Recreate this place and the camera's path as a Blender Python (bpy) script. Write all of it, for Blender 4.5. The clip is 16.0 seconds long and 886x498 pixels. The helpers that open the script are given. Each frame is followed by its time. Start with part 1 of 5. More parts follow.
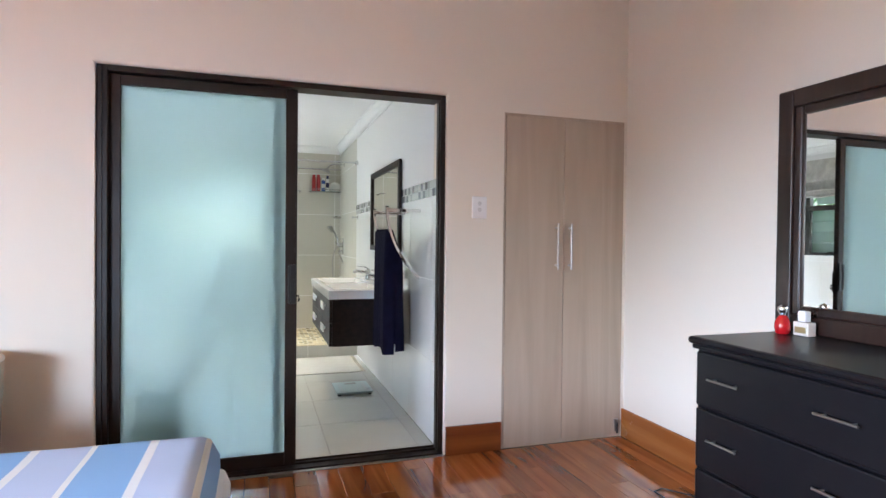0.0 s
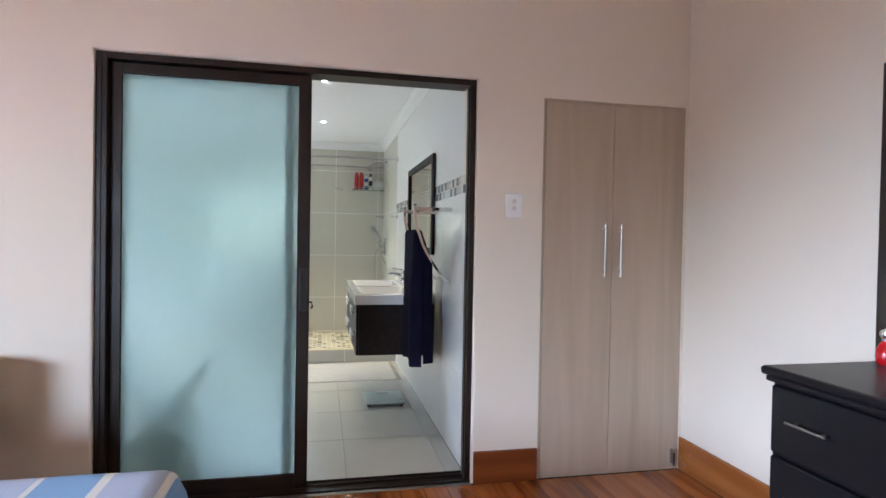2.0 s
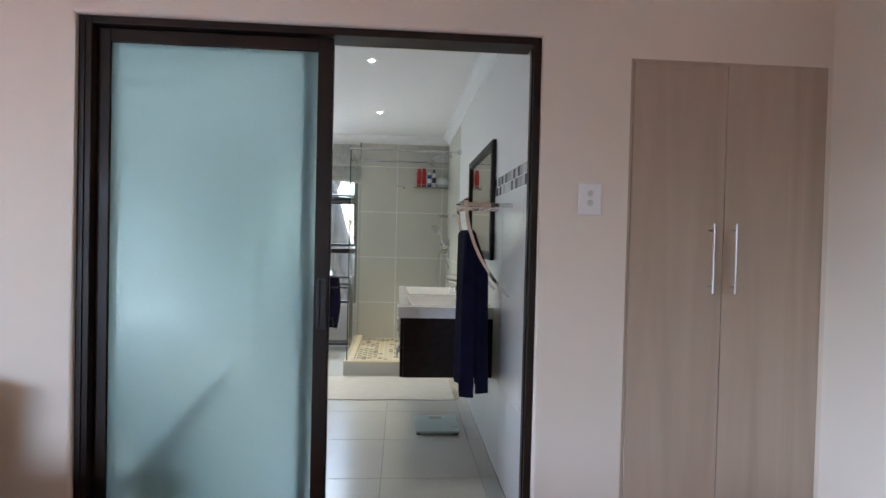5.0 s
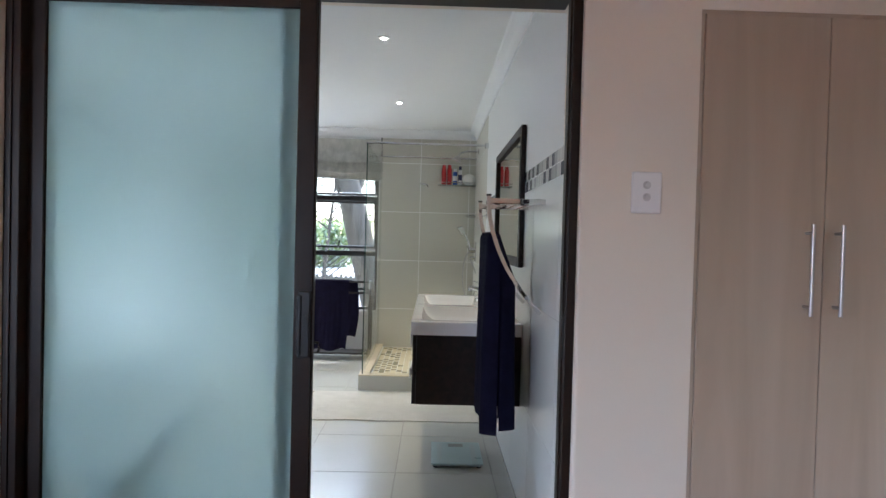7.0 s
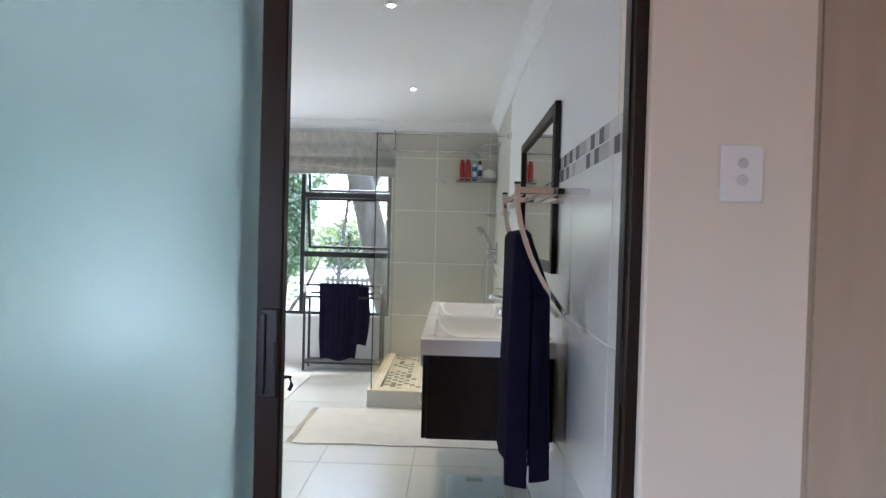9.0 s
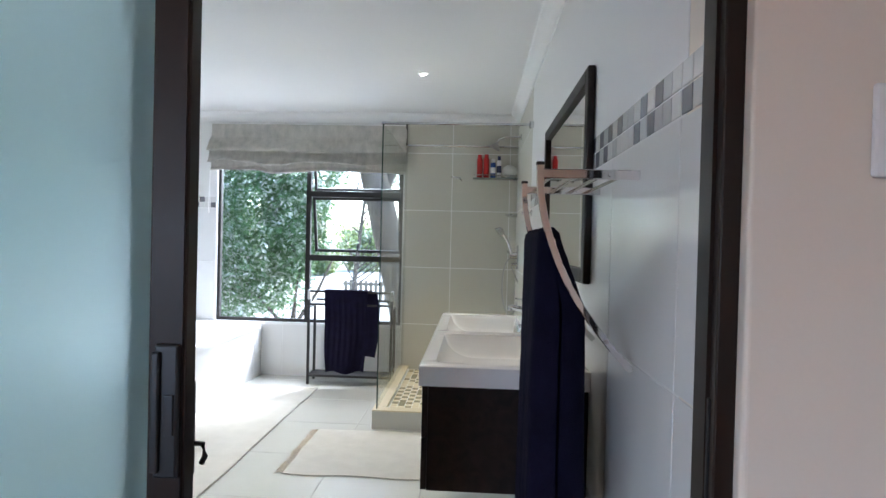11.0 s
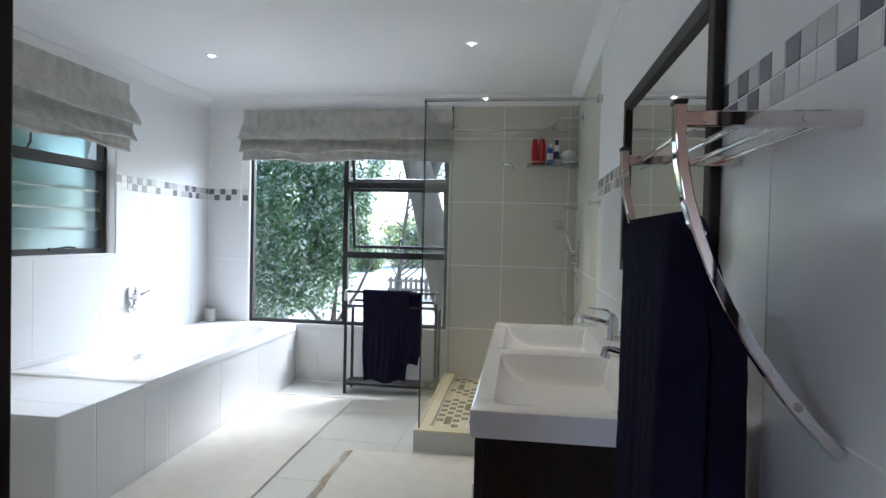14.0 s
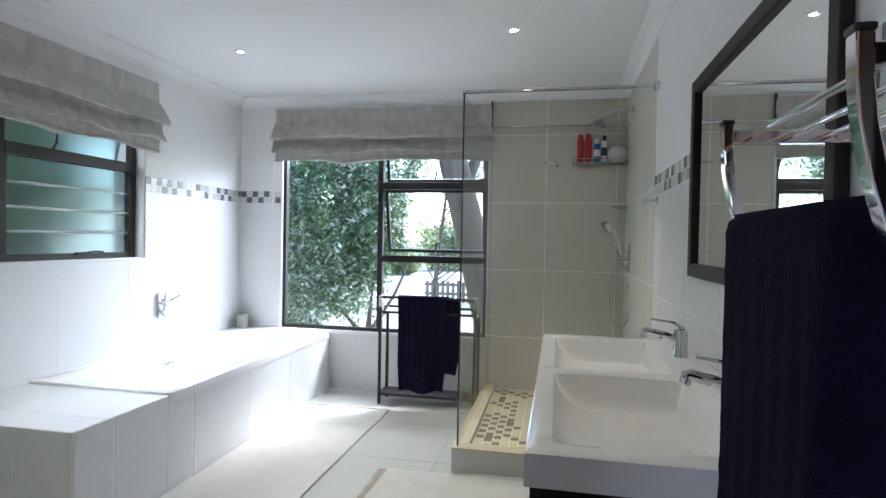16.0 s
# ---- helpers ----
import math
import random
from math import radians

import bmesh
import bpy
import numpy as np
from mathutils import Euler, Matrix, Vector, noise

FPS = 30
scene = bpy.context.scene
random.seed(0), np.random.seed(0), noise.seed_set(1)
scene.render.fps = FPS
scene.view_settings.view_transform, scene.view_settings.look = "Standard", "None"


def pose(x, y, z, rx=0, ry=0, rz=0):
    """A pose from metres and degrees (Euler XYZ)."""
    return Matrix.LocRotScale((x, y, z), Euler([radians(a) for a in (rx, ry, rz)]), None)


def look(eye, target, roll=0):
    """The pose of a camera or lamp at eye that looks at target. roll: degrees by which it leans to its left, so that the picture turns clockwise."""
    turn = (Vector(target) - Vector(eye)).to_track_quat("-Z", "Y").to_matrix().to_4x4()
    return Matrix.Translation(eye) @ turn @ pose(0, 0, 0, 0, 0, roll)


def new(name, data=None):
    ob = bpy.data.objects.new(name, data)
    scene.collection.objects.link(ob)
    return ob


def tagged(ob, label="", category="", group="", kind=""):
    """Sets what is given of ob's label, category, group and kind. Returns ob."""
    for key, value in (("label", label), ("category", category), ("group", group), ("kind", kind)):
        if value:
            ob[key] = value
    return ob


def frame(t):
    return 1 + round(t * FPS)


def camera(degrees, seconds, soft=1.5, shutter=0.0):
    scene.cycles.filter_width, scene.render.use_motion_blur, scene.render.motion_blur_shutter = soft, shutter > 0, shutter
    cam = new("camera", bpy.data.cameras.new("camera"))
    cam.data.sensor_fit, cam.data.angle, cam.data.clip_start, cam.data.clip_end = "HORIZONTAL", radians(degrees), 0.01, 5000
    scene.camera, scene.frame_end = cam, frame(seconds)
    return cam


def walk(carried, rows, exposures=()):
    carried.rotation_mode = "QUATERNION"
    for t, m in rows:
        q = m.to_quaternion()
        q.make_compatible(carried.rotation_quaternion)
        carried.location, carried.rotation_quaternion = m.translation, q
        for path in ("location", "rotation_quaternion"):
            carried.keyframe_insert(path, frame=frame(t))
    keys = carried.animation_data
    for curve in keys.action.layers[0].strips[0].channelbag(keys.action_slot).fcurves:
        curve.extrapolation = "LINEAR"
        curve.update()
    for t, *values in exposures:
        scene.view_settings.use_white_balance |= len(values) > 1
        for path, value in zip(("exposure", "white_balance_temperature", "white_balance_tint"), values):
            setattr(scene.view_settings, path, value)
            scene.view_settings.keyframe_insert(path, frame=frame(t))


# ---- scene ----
cam = camera(75.7, 16.0, soft=1.5)
PATH = [
    (0, (0.951, 3.413, 1.273), (1.569, 5.314, 1.243), 0.6),
    (0.5, (1.034, 3.483, 1.275), (1.599, 5.401, 1.243), 0.7),
    (1, (1.09, 3.554, 1.271), (1.604, 5.486, 1.24), 0.7),
    (1.5, (1.168, 3.635, 1.271), (1.627, 5.582, 1.242), 0.9),
    (2, (1.213, 3.713, 1.288), (1.632, 5.669, 1.254), 1.0),
    (2.5, (1.268, 3.798, 1.295), (1.644, 5.762, 1.258), 1.1),
    (3, (1.341, 3.905, 1.291), (1.669, 5.878, 1.257), 1.1),
    (3.5, (1.387, 3.999, 1.292), (1.663, 5.979, 1.255), 1.1),
    (4, (1.412, 4.092, 1.289), (1.639, 6.078, 1.251), 1.2),
    (6.5, (1.515, 4.686, 1.311), (1.577, 6.684, 1.277), 1.5),
    (7, (1.543, 4.806, 1.31), (1.579, 6.805, 1.275), 1.5),
    (7.5, (1.539, 4.925, 1.306), (1.555, 6.925, 1.273), 1.4),
    (8, (1.539, 5.051, 1.309), (1.538, 7.051, 1.276), 1.5),
    (10.5, (1.615, 5.653, 1.299), (1.528, 7.651, 1.273), 1.4),
    (11, (1.617, 5.771, 1.303), (1.506, 7.768, 1.279), 1.4),
    (11.5, (1.612, 5.871, 1.307), (1.484, 7.867, 1.277), 1.3),
    (12, (1.595, 5.956, 1.307), (1.455, 7.951, 1.264), 1.3),
    (12.5, (1.572, 6.064, 1.306), (1.408, 8.056, 1.261), 1.3),
    (13, (1.558, 6.149, 1.306), (1.362, 8.139, 1.262), 1.3),
    (13.5, (1.553, 6.229, 1.303), (1.32, 8.215, 1.258), 1.3),
    (14, (1.553, 6.297, 1.3), (1.282, 8.278, 1.257), 1.3),
    (14.5, (1.549, 6.365, 1.297), (1.243, 8.341, 1.257), 1.3),
    (15, (1.54, 6.428, 1.3), (1.204, 8.399, 1.262), 1.3),
    (15.5, (1.523, 6.488, 1.301), (1.156, 8.454, 1.264), 1.2),
    (16, (1.5, 6.543, 1.295), (1.102, 8.503, 1.261), 1.1),
]
EXPOSURES = [(0.0, 3.50, 6020, 10), (2.0, 3.25, 5990, 10), (4.0, 2.88, 5930, 10), (7.0, 2.83, 5890, 11), (7.5, 3.01, 5870, 11), (8.0, 3.02, 5860, 11), (11.0, 2.89, 5790, 11),
             (12.0, 2.66, 5730, 11), (12.6, 2.32, 5690, 11), (13.4, 2.14, 5690, 11), (14.5, 2.56, 5770, 11), (16.0, 2.46, 5780, 11)]
walk(cam, [(t, look(eye, target, roll)) for t, eye, target, roll in PATH], EXPOSURES)

SKY, SUN, SUN_ANGLE, WIN_SKY, BED_S, BED_W, DOWN = 0.15, 1.3, 16.0, 14.5, 9.5, 27.0, 4.4
# ---- world, sun and lamps ----
world = bpy.data.worlds.new("World")
scene.world = world
world.use_nodes = True
wn = world.node_tree.nodes
sky = wn.new("ShaderNodeTexSky")
sky.sky_type = "NISHITA"
sky.sun_disc = False
SUN_TO = Vector((0.34, 0.50, 0.62)).normalized()
sky.sun_elevation = math.asin(SUN_TO.z)
sky.sun_rotation = math.atan2(SUN_TO.x, SUN_TO.y)
world.node_tree.links.new(sky.outputs[0], wn["Background"].inputs[0])
wn["Background"].inputs[1].default_value = SKY


def lamp(name, kind, m, energy, colour, **more):
    data = bpy.data.lights.new(name, kind)
    data.energy, data.color = energy, colour
    for key, value in more.items():
        if key == "angle":
            data.angle = value
        elif key == "size":
            data.shape, data.size, data.size_y = "RECTANGLE", value[0], value[1]
        elif key == "spread":
            data.spread = value
        elif key == "spot":
            data.spot_size, data.spot_blend, data.shadow_soft_size = value
    ob = new(name, data)
    ob.matrix_world = m
    return ob


lamp("sun", "SUN", look((0, 0, 0), -SUN_TO), SUN, (1.0, 0.97, 0.93), angle=radians(SUN_ANGLE))
# sky light that falls steeply through the garden window
lamp("garden_window_sky", "AREA", look((0.35, 11.72, 2.42), (-1.15, 9.2, 0.45)), WIN_SKY, (0.90, 0.95, 1.0), size=(1.7, 0.7), spread=radians(130))
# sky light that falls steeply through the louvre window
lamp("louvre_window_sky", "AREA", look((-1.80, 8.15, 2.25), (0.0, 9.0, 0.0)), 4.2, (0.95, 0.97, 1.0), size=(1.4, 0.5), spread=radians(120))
# daylight of the bedroom's own windows, behind and beside the camera
lamp("bedroom_window_light", "AREA", look((-2.4, 0.06, 1.45), (-0.9, 5.0, -1.3)), BED_S, (0.70, 0.80, 1.0), size=(1.8, 1.1), spread=radians(74))
lamp("bedroom_side_light", "AREA", look((-3.42, 3.2, 1.45), (2.5, 3.5, -1.75)), BED_W, (0.70, 0.80, 1.0), size=(1.6, 1.1), spread=radians(74))

# ---- materials ----


def mat(name, base, rough=0.5, metal=0.0, var=0.08, scale=3.0, fine=60.0, bump=0.05, rand=0.0, rvar=0.08, coat=0.0, stretch=(1, 1, 1), spec=0.5):
    m = bpy.data.materials.new(name)
    m.use_nodes = True
    nt = m.node_tree
    n, l = nt.nodes, nt.links
    b = n["Principled BSDF"]
    geo = n.new("ShaderNodeNewGeometry")
    mp = n.new("ShaderNodeMapping")
    mp.inputs["Scale"].default_value = stretch
    l.new(geo.outputs["Position"], mp.inputs[0])
    big = n.new("ShaderNodeTexNoise")
    big.inputs["Scale"].default_value = scale
    big.inputs["Detail"].default_value = 5
    l.new(mp.outputs[0], big.inputs["Vector"])
    small = n.new("ShaderNodeTexNoise")
    small.inputs["Scale"].default_value = fine
    small.inputs["Detail"].default_value = 3
    l.new(mp.outputs[0], small.inputs["Vector"])
    add = n.new("ShaderNodeMath")
    add.operation = "MULTIPLY_ADD"
    l.new(small.outputs[0], add.inputs[0])
    add.inputs[1].default_value = 0.5
    l.new(big.outputs[0], add.inputs[2])
    val = add
    if rand:
        oi = n.new("ShaderNodeObjectInfo")
        ad = n.new("ShaderNodeMath")
        ad.operation = "MULTIPLY_ADD"
        l.new(oi.outputs["Random"], ad.inputs[0])
        ad.inputs[1].default_value = rand
        l.new(add.outputs[0], ad.inputs[2])
        val = ad
    ramp = n.new("ShaderNodeMapRange")
    ramp.inputs[1].default_value, ramp.inputs[2].default_value = 0.30, 1.20 + rand
    ramp.inputs[3].default_value, ramp.inputs[4].default_value = 1 - var, 1 + var
    l.new(val.outputs[0], ramp.inputs[0])
    mix = n.new("ShaderNodeVectorMath")
    mix.operation = "SCALE"
    mix.inputs[0].default_value = base[:3]
    l.new(ramp.outputs[0], mix.inputs["Scale"])
    l.new(mix.outputs[0], b.inputs["Base Color"])
    rr = n.new("ShaderNodeMapRange")
    rr.inputs[1].default_value, rr.inputs[2].default_value = 0.15, 0.85
    rr.inputs[3].default_value, rr.inputs[4].default_value = max(rough - rvar, 0.0), min(rough + rvar, 1.0)
    l.new(big.outputs[0], rr.inputs[0])
    l.new(rr.outputs[0], b.inputs["Roughness"])
    b.inputs["Metallic"].default_value = metal
    b.inputs["Coat Weight"].default_value = coat
    b.inputs["Coat Roughness"].default_value = 0.08
    b.inputs["Specular IOR Level"].default_value = spec
    if bump:
        bp = n.new("ShaderNodeBump")
        bp.inputs["Strength"].default_value = bump
        bp.inputs["Distance"].default_value = 0.004
        l.new(small.outputs[0], bp.inputs["Height"])
        l.new(bp.outputs[0], b.inputs["Normal"])
    return m


def clear_glass(name, tint, gloss=0.9):
    m = bpy.data.materials.new(name)
    m.use_nodes = True
    n, l = m.node_tree.nodes, m.node_tree.links
    n.remove(n["Principled BSDF"])
    tr = n.new("ShaderNodeBsdfTransparent")
    tr.inputs[0].default_value = (*tint, 1)
    gl = n.new("ShaderNodeBsdfGlossy")
    gl.inputs["Roughness"].default_value = 0.01
    lw = n.new("ShaderNodeLayerWeight")
    pw = n.new("ShaderNodeMath")
    pw.operation = "POWER"
    pw.inputs[1].default_value = 5.0
    l.new(lw.outputs["Facing"], pw.inputs[0])
    fr = n.new("ShaderNodeMath")
    fr.operation = "MULTIPLY_ADD"
    fr.inputs[1].default_value, fr.inputs[2].default_value = gloss, 0.035 * gloss
    l.new(pw.outputs[0], fr.inputs[0])
    mx = n.new("ShaderNodeMixShader")
    l.new(fr.outputs[0], mx.inputs[0])
    l.new(tr.outputs[0], mx.inputs[1])
    l.new(gl.outputs[0], mx.inputs[2])
    l.new(mx.outputs[0], n["Material Output"].inputs[0])
    return m


def frosted(name, colour, rough, milk=0.0):
    m = mat(name, colour, rough=rough, var=0.04, scale=1.5, fine=300, bump=0.0, rvar=0.03)
    b = m.node_tree.nodes["Principled BSDF"]
    b.inputs["Transmission Weight"].default_value = 1.0
    b.inputs["IOR"].default_value = 1.2
    if milk:
        n, l = m.node_tree.nodes, m.node_tree.links
        tr = n.new("ShaderNodeBsdfTranslucent")
        tr.inputs[0].default_value = (*colour, 1)
        mx = n.new("ShaderNodeMixShader")
        mx.inputs[0].default_value = milk
        l.new(b.outputs[0], mx.inputs[1])
        l.new(tr.outputs[0], mx.inputs[2])
        l.new(mx.outputs[0], n["Material Output"].inputs[0])
    return m


def glow(name, colour, strength):
    m = bpy.data.materials.new(name)
    m.use_nodes = True
    b = m.node_tree.nodes["Principled BSDF"]
    b.inputs["Emission Color"].default_value = (*colour, 1)
    b.inputs["Emission Strength"].default_value = strength
    return m


def wave_mat(name, a, c, scale, rough, along, coat=0.0, rand=0.0, distort=6.0):
    """Wood: long streaks along one axis between two colours."""
    m = mat(name, a, rough=rough, coat=coat, rand=rand, bump=0.03)
    n, l = m.node_tree.nodes, m.node_tree.links
    geo = n.new("ShaderNodeNewGeometry")
    oi = n.new("ShaderNodeObjectInfo")
    mp = n.new("ShaderNodeMapping")
    s = [scale, scale, scale]
    s["xyz".index(along)] = scale * 0.07
    mp.inputs["Scale"].default_value = s
    off = n.new("ShaderNodeVectorMath")
    off.operation = "MULTIPLY_ADD"
    l.new(oi.outputs["Random"], off.inputs[0])
    off.inputs[1].default_value = (7.3 * rand, 5.1 * rand, 3.7 * rand)
    l.new(geo.outputs["Position"], off.inputs[2])
    l.new(off.outputs[0], mp.inputs[0])
    nz = n.new("ShaderNodeTexNoise")
    nz.inputs["Scale"].default_value = 1.0
    nz.inputs["Detail"].default_value = 7
    nz.inputs["Distortion"].default_value = distort * 0.1
    l.new(mp.outputs[0], nz.inputs["Vector"])
    cr = n.new("ShaderNodeValToRGB")
    cr.color_ramp.elements[0].position, cr.color_ramp.elements[1].position = 0.32, 0.68
    cr.color_ramp.elements[0].color, cr.color_ramp.elements[1].color = (*a, 1), (*c, 1)
    l.new(nz.outputs[0], cr.inputs[0])
    hs = n.new("ShaderNodeHueSaturation")
    mr = n.new("ShaderNodeMapRange")
    mr.inputs[3].default_value, mr.inputs[4].default_value = 1 - 0.45 * rand, 1 + 0.45 * rand
    l.new(oi.outputs["Random"], mr.inputs[0])
    l.new(mr.outputs[0], hs.inputs["Value"])
    l.new(cr.outputs[0], hs.inputs["Color"])
    l.new(hs.outputs[0], n["Principled BSDF"].inputs["Base Color"])
    return m


PAINT_BED = mat("bedroom_paint", (0.81, 0.735, 0.635), rough=0.6, var=0.03, scale=1.2, fine=140, bump=0.06)
PAINT_BATH = mat("bathroom_paint", (0.82, 0.82, 0.81), rough=0.55, var=0.02, scale=1.2, fine=140, bump=0.05)
CEIL = mat("ceiling_paint", (0.82, 0.82, 0.82), rough=0.8, var=0.02, scale=1.0, fine=90, bump=0.03)
TILE_WALL = mat("wall_tile_glaze", (0.71, 0.71, 0.705), rough=0.29, var=0.04, scale=2.5, fine=90, bump=0.01, rand=0.15, rvar=0.02, spec=0.6, coat=0.35)
TILE_WALL.node_tree.nodes["Principled BSDF"].inputs["Coat Roughness"].default_value = 0.30
TILE_SHOWER = mat("shower_tile_glaze", (0.57, 0.55, 0.475), rough=0.38, var=0.025, scale=1.5, fine=90, bump=0.01, rand=0.15, rvar=0.02)
TILE_FLOOR = mat("floor_tile_glaze", (0.53, 0.525, 0.48), rough=0.24, var=0.06, scale=3.0, fine=120, bump=0.01, rand=0.15, rvar=0.03)
GROUT = mat("grout", (0.86, 0.86, 0.83), rough=0.9, var=0.10, scale=9, fine=200, bump=0.1)
GROUT_D = mat("floor_grout", (0.36, 0.35, 0.32), rough=0.9, var=0.15, scale=9, fine=200, bump=0.1)
MOS = [mat("mosaic_white", (0.70, 0.70, 0.68), rough=0.2, rand=0.2), mat("mosaic_pale_grey", (0.50, 0.50, 0.50), rough=0.2, rand=0.3),
       mat("mosaic_dark_grey", (0.16, 0.16, 0.18), rough=0.2, rand=0.5)]
MOS_F = [mat("mosaic_cream", (0.66, 0.57, 0.38), rough=0.4, rand=0.3), mat("mosaic_khaki", (0.20, 0.165, 0.07), rough=0.4, rand=0.5, var=0.2)]
BRONZE = mat("bronze_aluminium", (0.020, 0.0115, 0.0080), rough=0.42, var=0.2, scale=5, bump=0.02, spec=0.28)
BLACK_AL = mat("dark_window_aluminium", (0.022, 0.020, 0.019), rough=0.45, var=0.2, spec=0.35)
BLACK_PL = mat("black_plastic", (0.012, 0.012, 0.012), rough=0.4)
CHROME = mat("chrome", (0.66, 0.66, 0.66), rough=0.05, metal=1.0, var=0.05, rvar=0.04, bump=0.0)
STEEL = mat("brushed_steel", (0.48, 0.47, 0.46), rough=0.34, metal=1.0, var=0.06, bump=0.02)
CERAMIC = mat("white_ceramic", (0.85, 0.85, 0.85), rough=0.08, var=0.015, rvar=0.03, bump=0.0)
ACRYL = mat("bath_acrylic", (0.86, 0.86, 0.86), rough=0.12, var=0.02, rvar=0.03, bump=0.0)
WENGE = wave_mat("wenge_veneer", (0.008, 0.004, 0.003), (0.020, 0.011, 0.008), 26, 0.48, "y")
WENGE.node_tree.nodes["Principled BSDF"].inputs["Specular IOR Level"].default_value = 0.3
DRESSER = mat("black_stained_wood", (0.0055, 0.005, 0.0065), rough=0.34, var=0.25, scale=2.0, fine=160, bump=0.012, coat=0.0, rvar=0.05, stretch=(1, 0.2, 1), spec=0.32)
MIRFRAME = wave_mat("dark_mirror_frame_wood", (0.012, 0.006, 0.005), (0.03, 0.014, 0.010), 26, 0.3, "z", coat=0.3)
PALEWOOD = wave_mat("pale_grey_oak_laminate", (0.425, 0.335, 0.25), (0.53, 0.43, 0.335), 6.0, 0.42, "z", distort=14.0)
PLANK = wave_mat("polished_red_wood_plank", (0.23, 0.055, 0.014), (0.47, 0.165, 0.045), 8, 0.12, "y", coat=0.7, rand=0.6, distort=16.0)
# one varnished wood; the door wall's shade is put into the first colour
SKIRT_SHADED = wave_mat("varnished_skirting_wood_shaded", (0.17, 0.042, 0.012), (0.30, 0.085, 0.022), 9, 0.25, "x", coat=0.4)
SKIRT_Y_LIT = wave_mat("varnished_skirting_wood_lit", (0.28, 0.085, 0.018), (0.47, 0.18, 0.045), 8, 0.25, "y", coat=0.4)
MIRROR = mat("mirror_silver", (0.88, 0.89, 0.88), rough=0.012, metal=1.0, var=0.0, bump=0.0, rvar=0.0)
GLASS = clear_glass("window_glass", (0.97, 0.985, 0.98))
SHOWER_GLASS = clear_glass("shower_glass", (0.955, 0.97, 0.955), 0.4)
GLASS_EDGE = mat("green_glass_edge", (0.04, 0.07, 0.06), rough=0.1)
FROST = frosted("frosted_door_glass", (0.755, 0.93, 0.98), 0.50, 0.54)
FROST_W = frosted("obscure_louvre_glass", (0.28, 0.355, 0.345), 0.36)
LINEN = mat("grey_linen", (0.49, 0.475, 0.43), rough=0.95, var=0.34, scale=17, fine=150, bump=0.8, stretch=(1, 1, 0.45))
TERRY = mat("navy_terry_cloth", (0.0085, 0.0075, 0.022), rough=1.0, var=0.5, scale=14, fine=320, bump=0.9, spec=0.1)
MATW = mat("cream_cotton_mat", (0.54, 0.52, 0.47), rough=1.0, var=0.1, scale=10, fine=260, bump=0.6)
PLASTIC_W = mat("white_plastic", (0.86, 0.855, 0.85), rough=0.35, var=0.02)
BARK = mat("bark", (0.100, 0.086, 0.070), rough=0.95, var=0.75, scale=11, fine=38, bump=1.0, stretch=(1, 1, 0.25))
SAND = mat("pale_ground", (0.58, 0.54, 0.47), rough=0.95, var=0.2, scale=1.2, fine=30, bump=0.4)

# ---- builders ----


def finish(name, bm, material, smooth=False):
    bmesh.ops.recalc_face_normals(bm, faces=bm.faces)
    me = bpy.data.meshes.new(name)
    bm.to_mesh(me)
    bm.free()
    for mm in material if isinstance(material, (list, tuple)) else [material]:
        me.materials.append(mm)
    if smooth:
        for p in me.polygons:
            p.use_smooth = True
        me.set_sharp_from_angle(angle=radians(40))
    return me


def part(name, bm, material, parent=None, label="", smooth=False):
    ob = new(name, finish(name, bm, material, smooth))
    if parent is not None:
        ob.parent = parent
        ob.matrix_parent_inverse = parent.matrix_basis.inverted()
    if label:
        ob["label"] = label
    return ob


def thing(name, at, label, category, group="", kind=""):
    ob = new(name)
    ob.empty_display_size = 0.1
    ob.location = at
    return tagged(ob, label, category, group, kind)


def box(bm, x0, y0, z0, x1, y1, z1, bevel=0.0, seg=2):
    r = bmesh.ops.create_cube(bm, size=1.0, matrix=Matrix.Translation(((x0 + x1) / 2, (y0 + y1) / 2, (z0 + z1) / 2)) @ Matrix.Diagonal((abs(x1 - x0), abs(y1 - y0), abs(z1 - z0), 1)))
    if bevel:
        es = list({e for v in r["verts"] for e in v.link_edges})
        bmesh.ops.bevel(bm, geom=es, offset=bevel, segments=seg, affect="EDGES", profile=0.5)
    return bm


def boxes(*list_of, bevel=0.0):
    bm = bmesh.new()
    for b in list_of:
        box(bm, *b, bevel=bevel)
    return bm


def cyl(bm, a, b, r, r2=None, seg=16):
    a, b = Vector(a), Vector(b)
    d = b - a
    m = Matrix.Translation((a + b) / 2) @ d.to_track_quat("Z", "Y").to_matrix().to_4x4()
    bmesh.ops.create_cone(bm, cap_ends=True, segments=seg, radius1=r, radius2=r if r2 is None else r2, depth=d.length, matrix=m)
    return bm


def tube(bm, pts, r, seg=10, flat=1.0):
    """A bent tube through points; flat squeezes its section."""
    pts = [Vector(p) for p in pts]
    rings = []
    for i, p in enumerate(pts):
        d = (pts[min(i + 1, len(pts) - 1)] - pts[max(i - 1, 0)]).normalized()
        q = d.to_track_quat("Z", "Y")
        rad = r[i] if isinstance(r, (list, tuple)) else r
        rings.append([bm.verts.new(p + q @ Vector((math.cos(k * 2 * math.pi / seg) * rad, math.sin(k * 2 * math.pi / seg) * rad * flat, 0))) for k in range(seg)])
    for u, v in zip(rings, rings[1:]):
        for k in range(seg):
            bm.faces.new((u[k], u[(k + 1) % seg], v[(k + 1) % seg], v[k]))
    bm.faces.new(rings[0][::-1])
    bm.faces.new(rings[-1])
    return bm


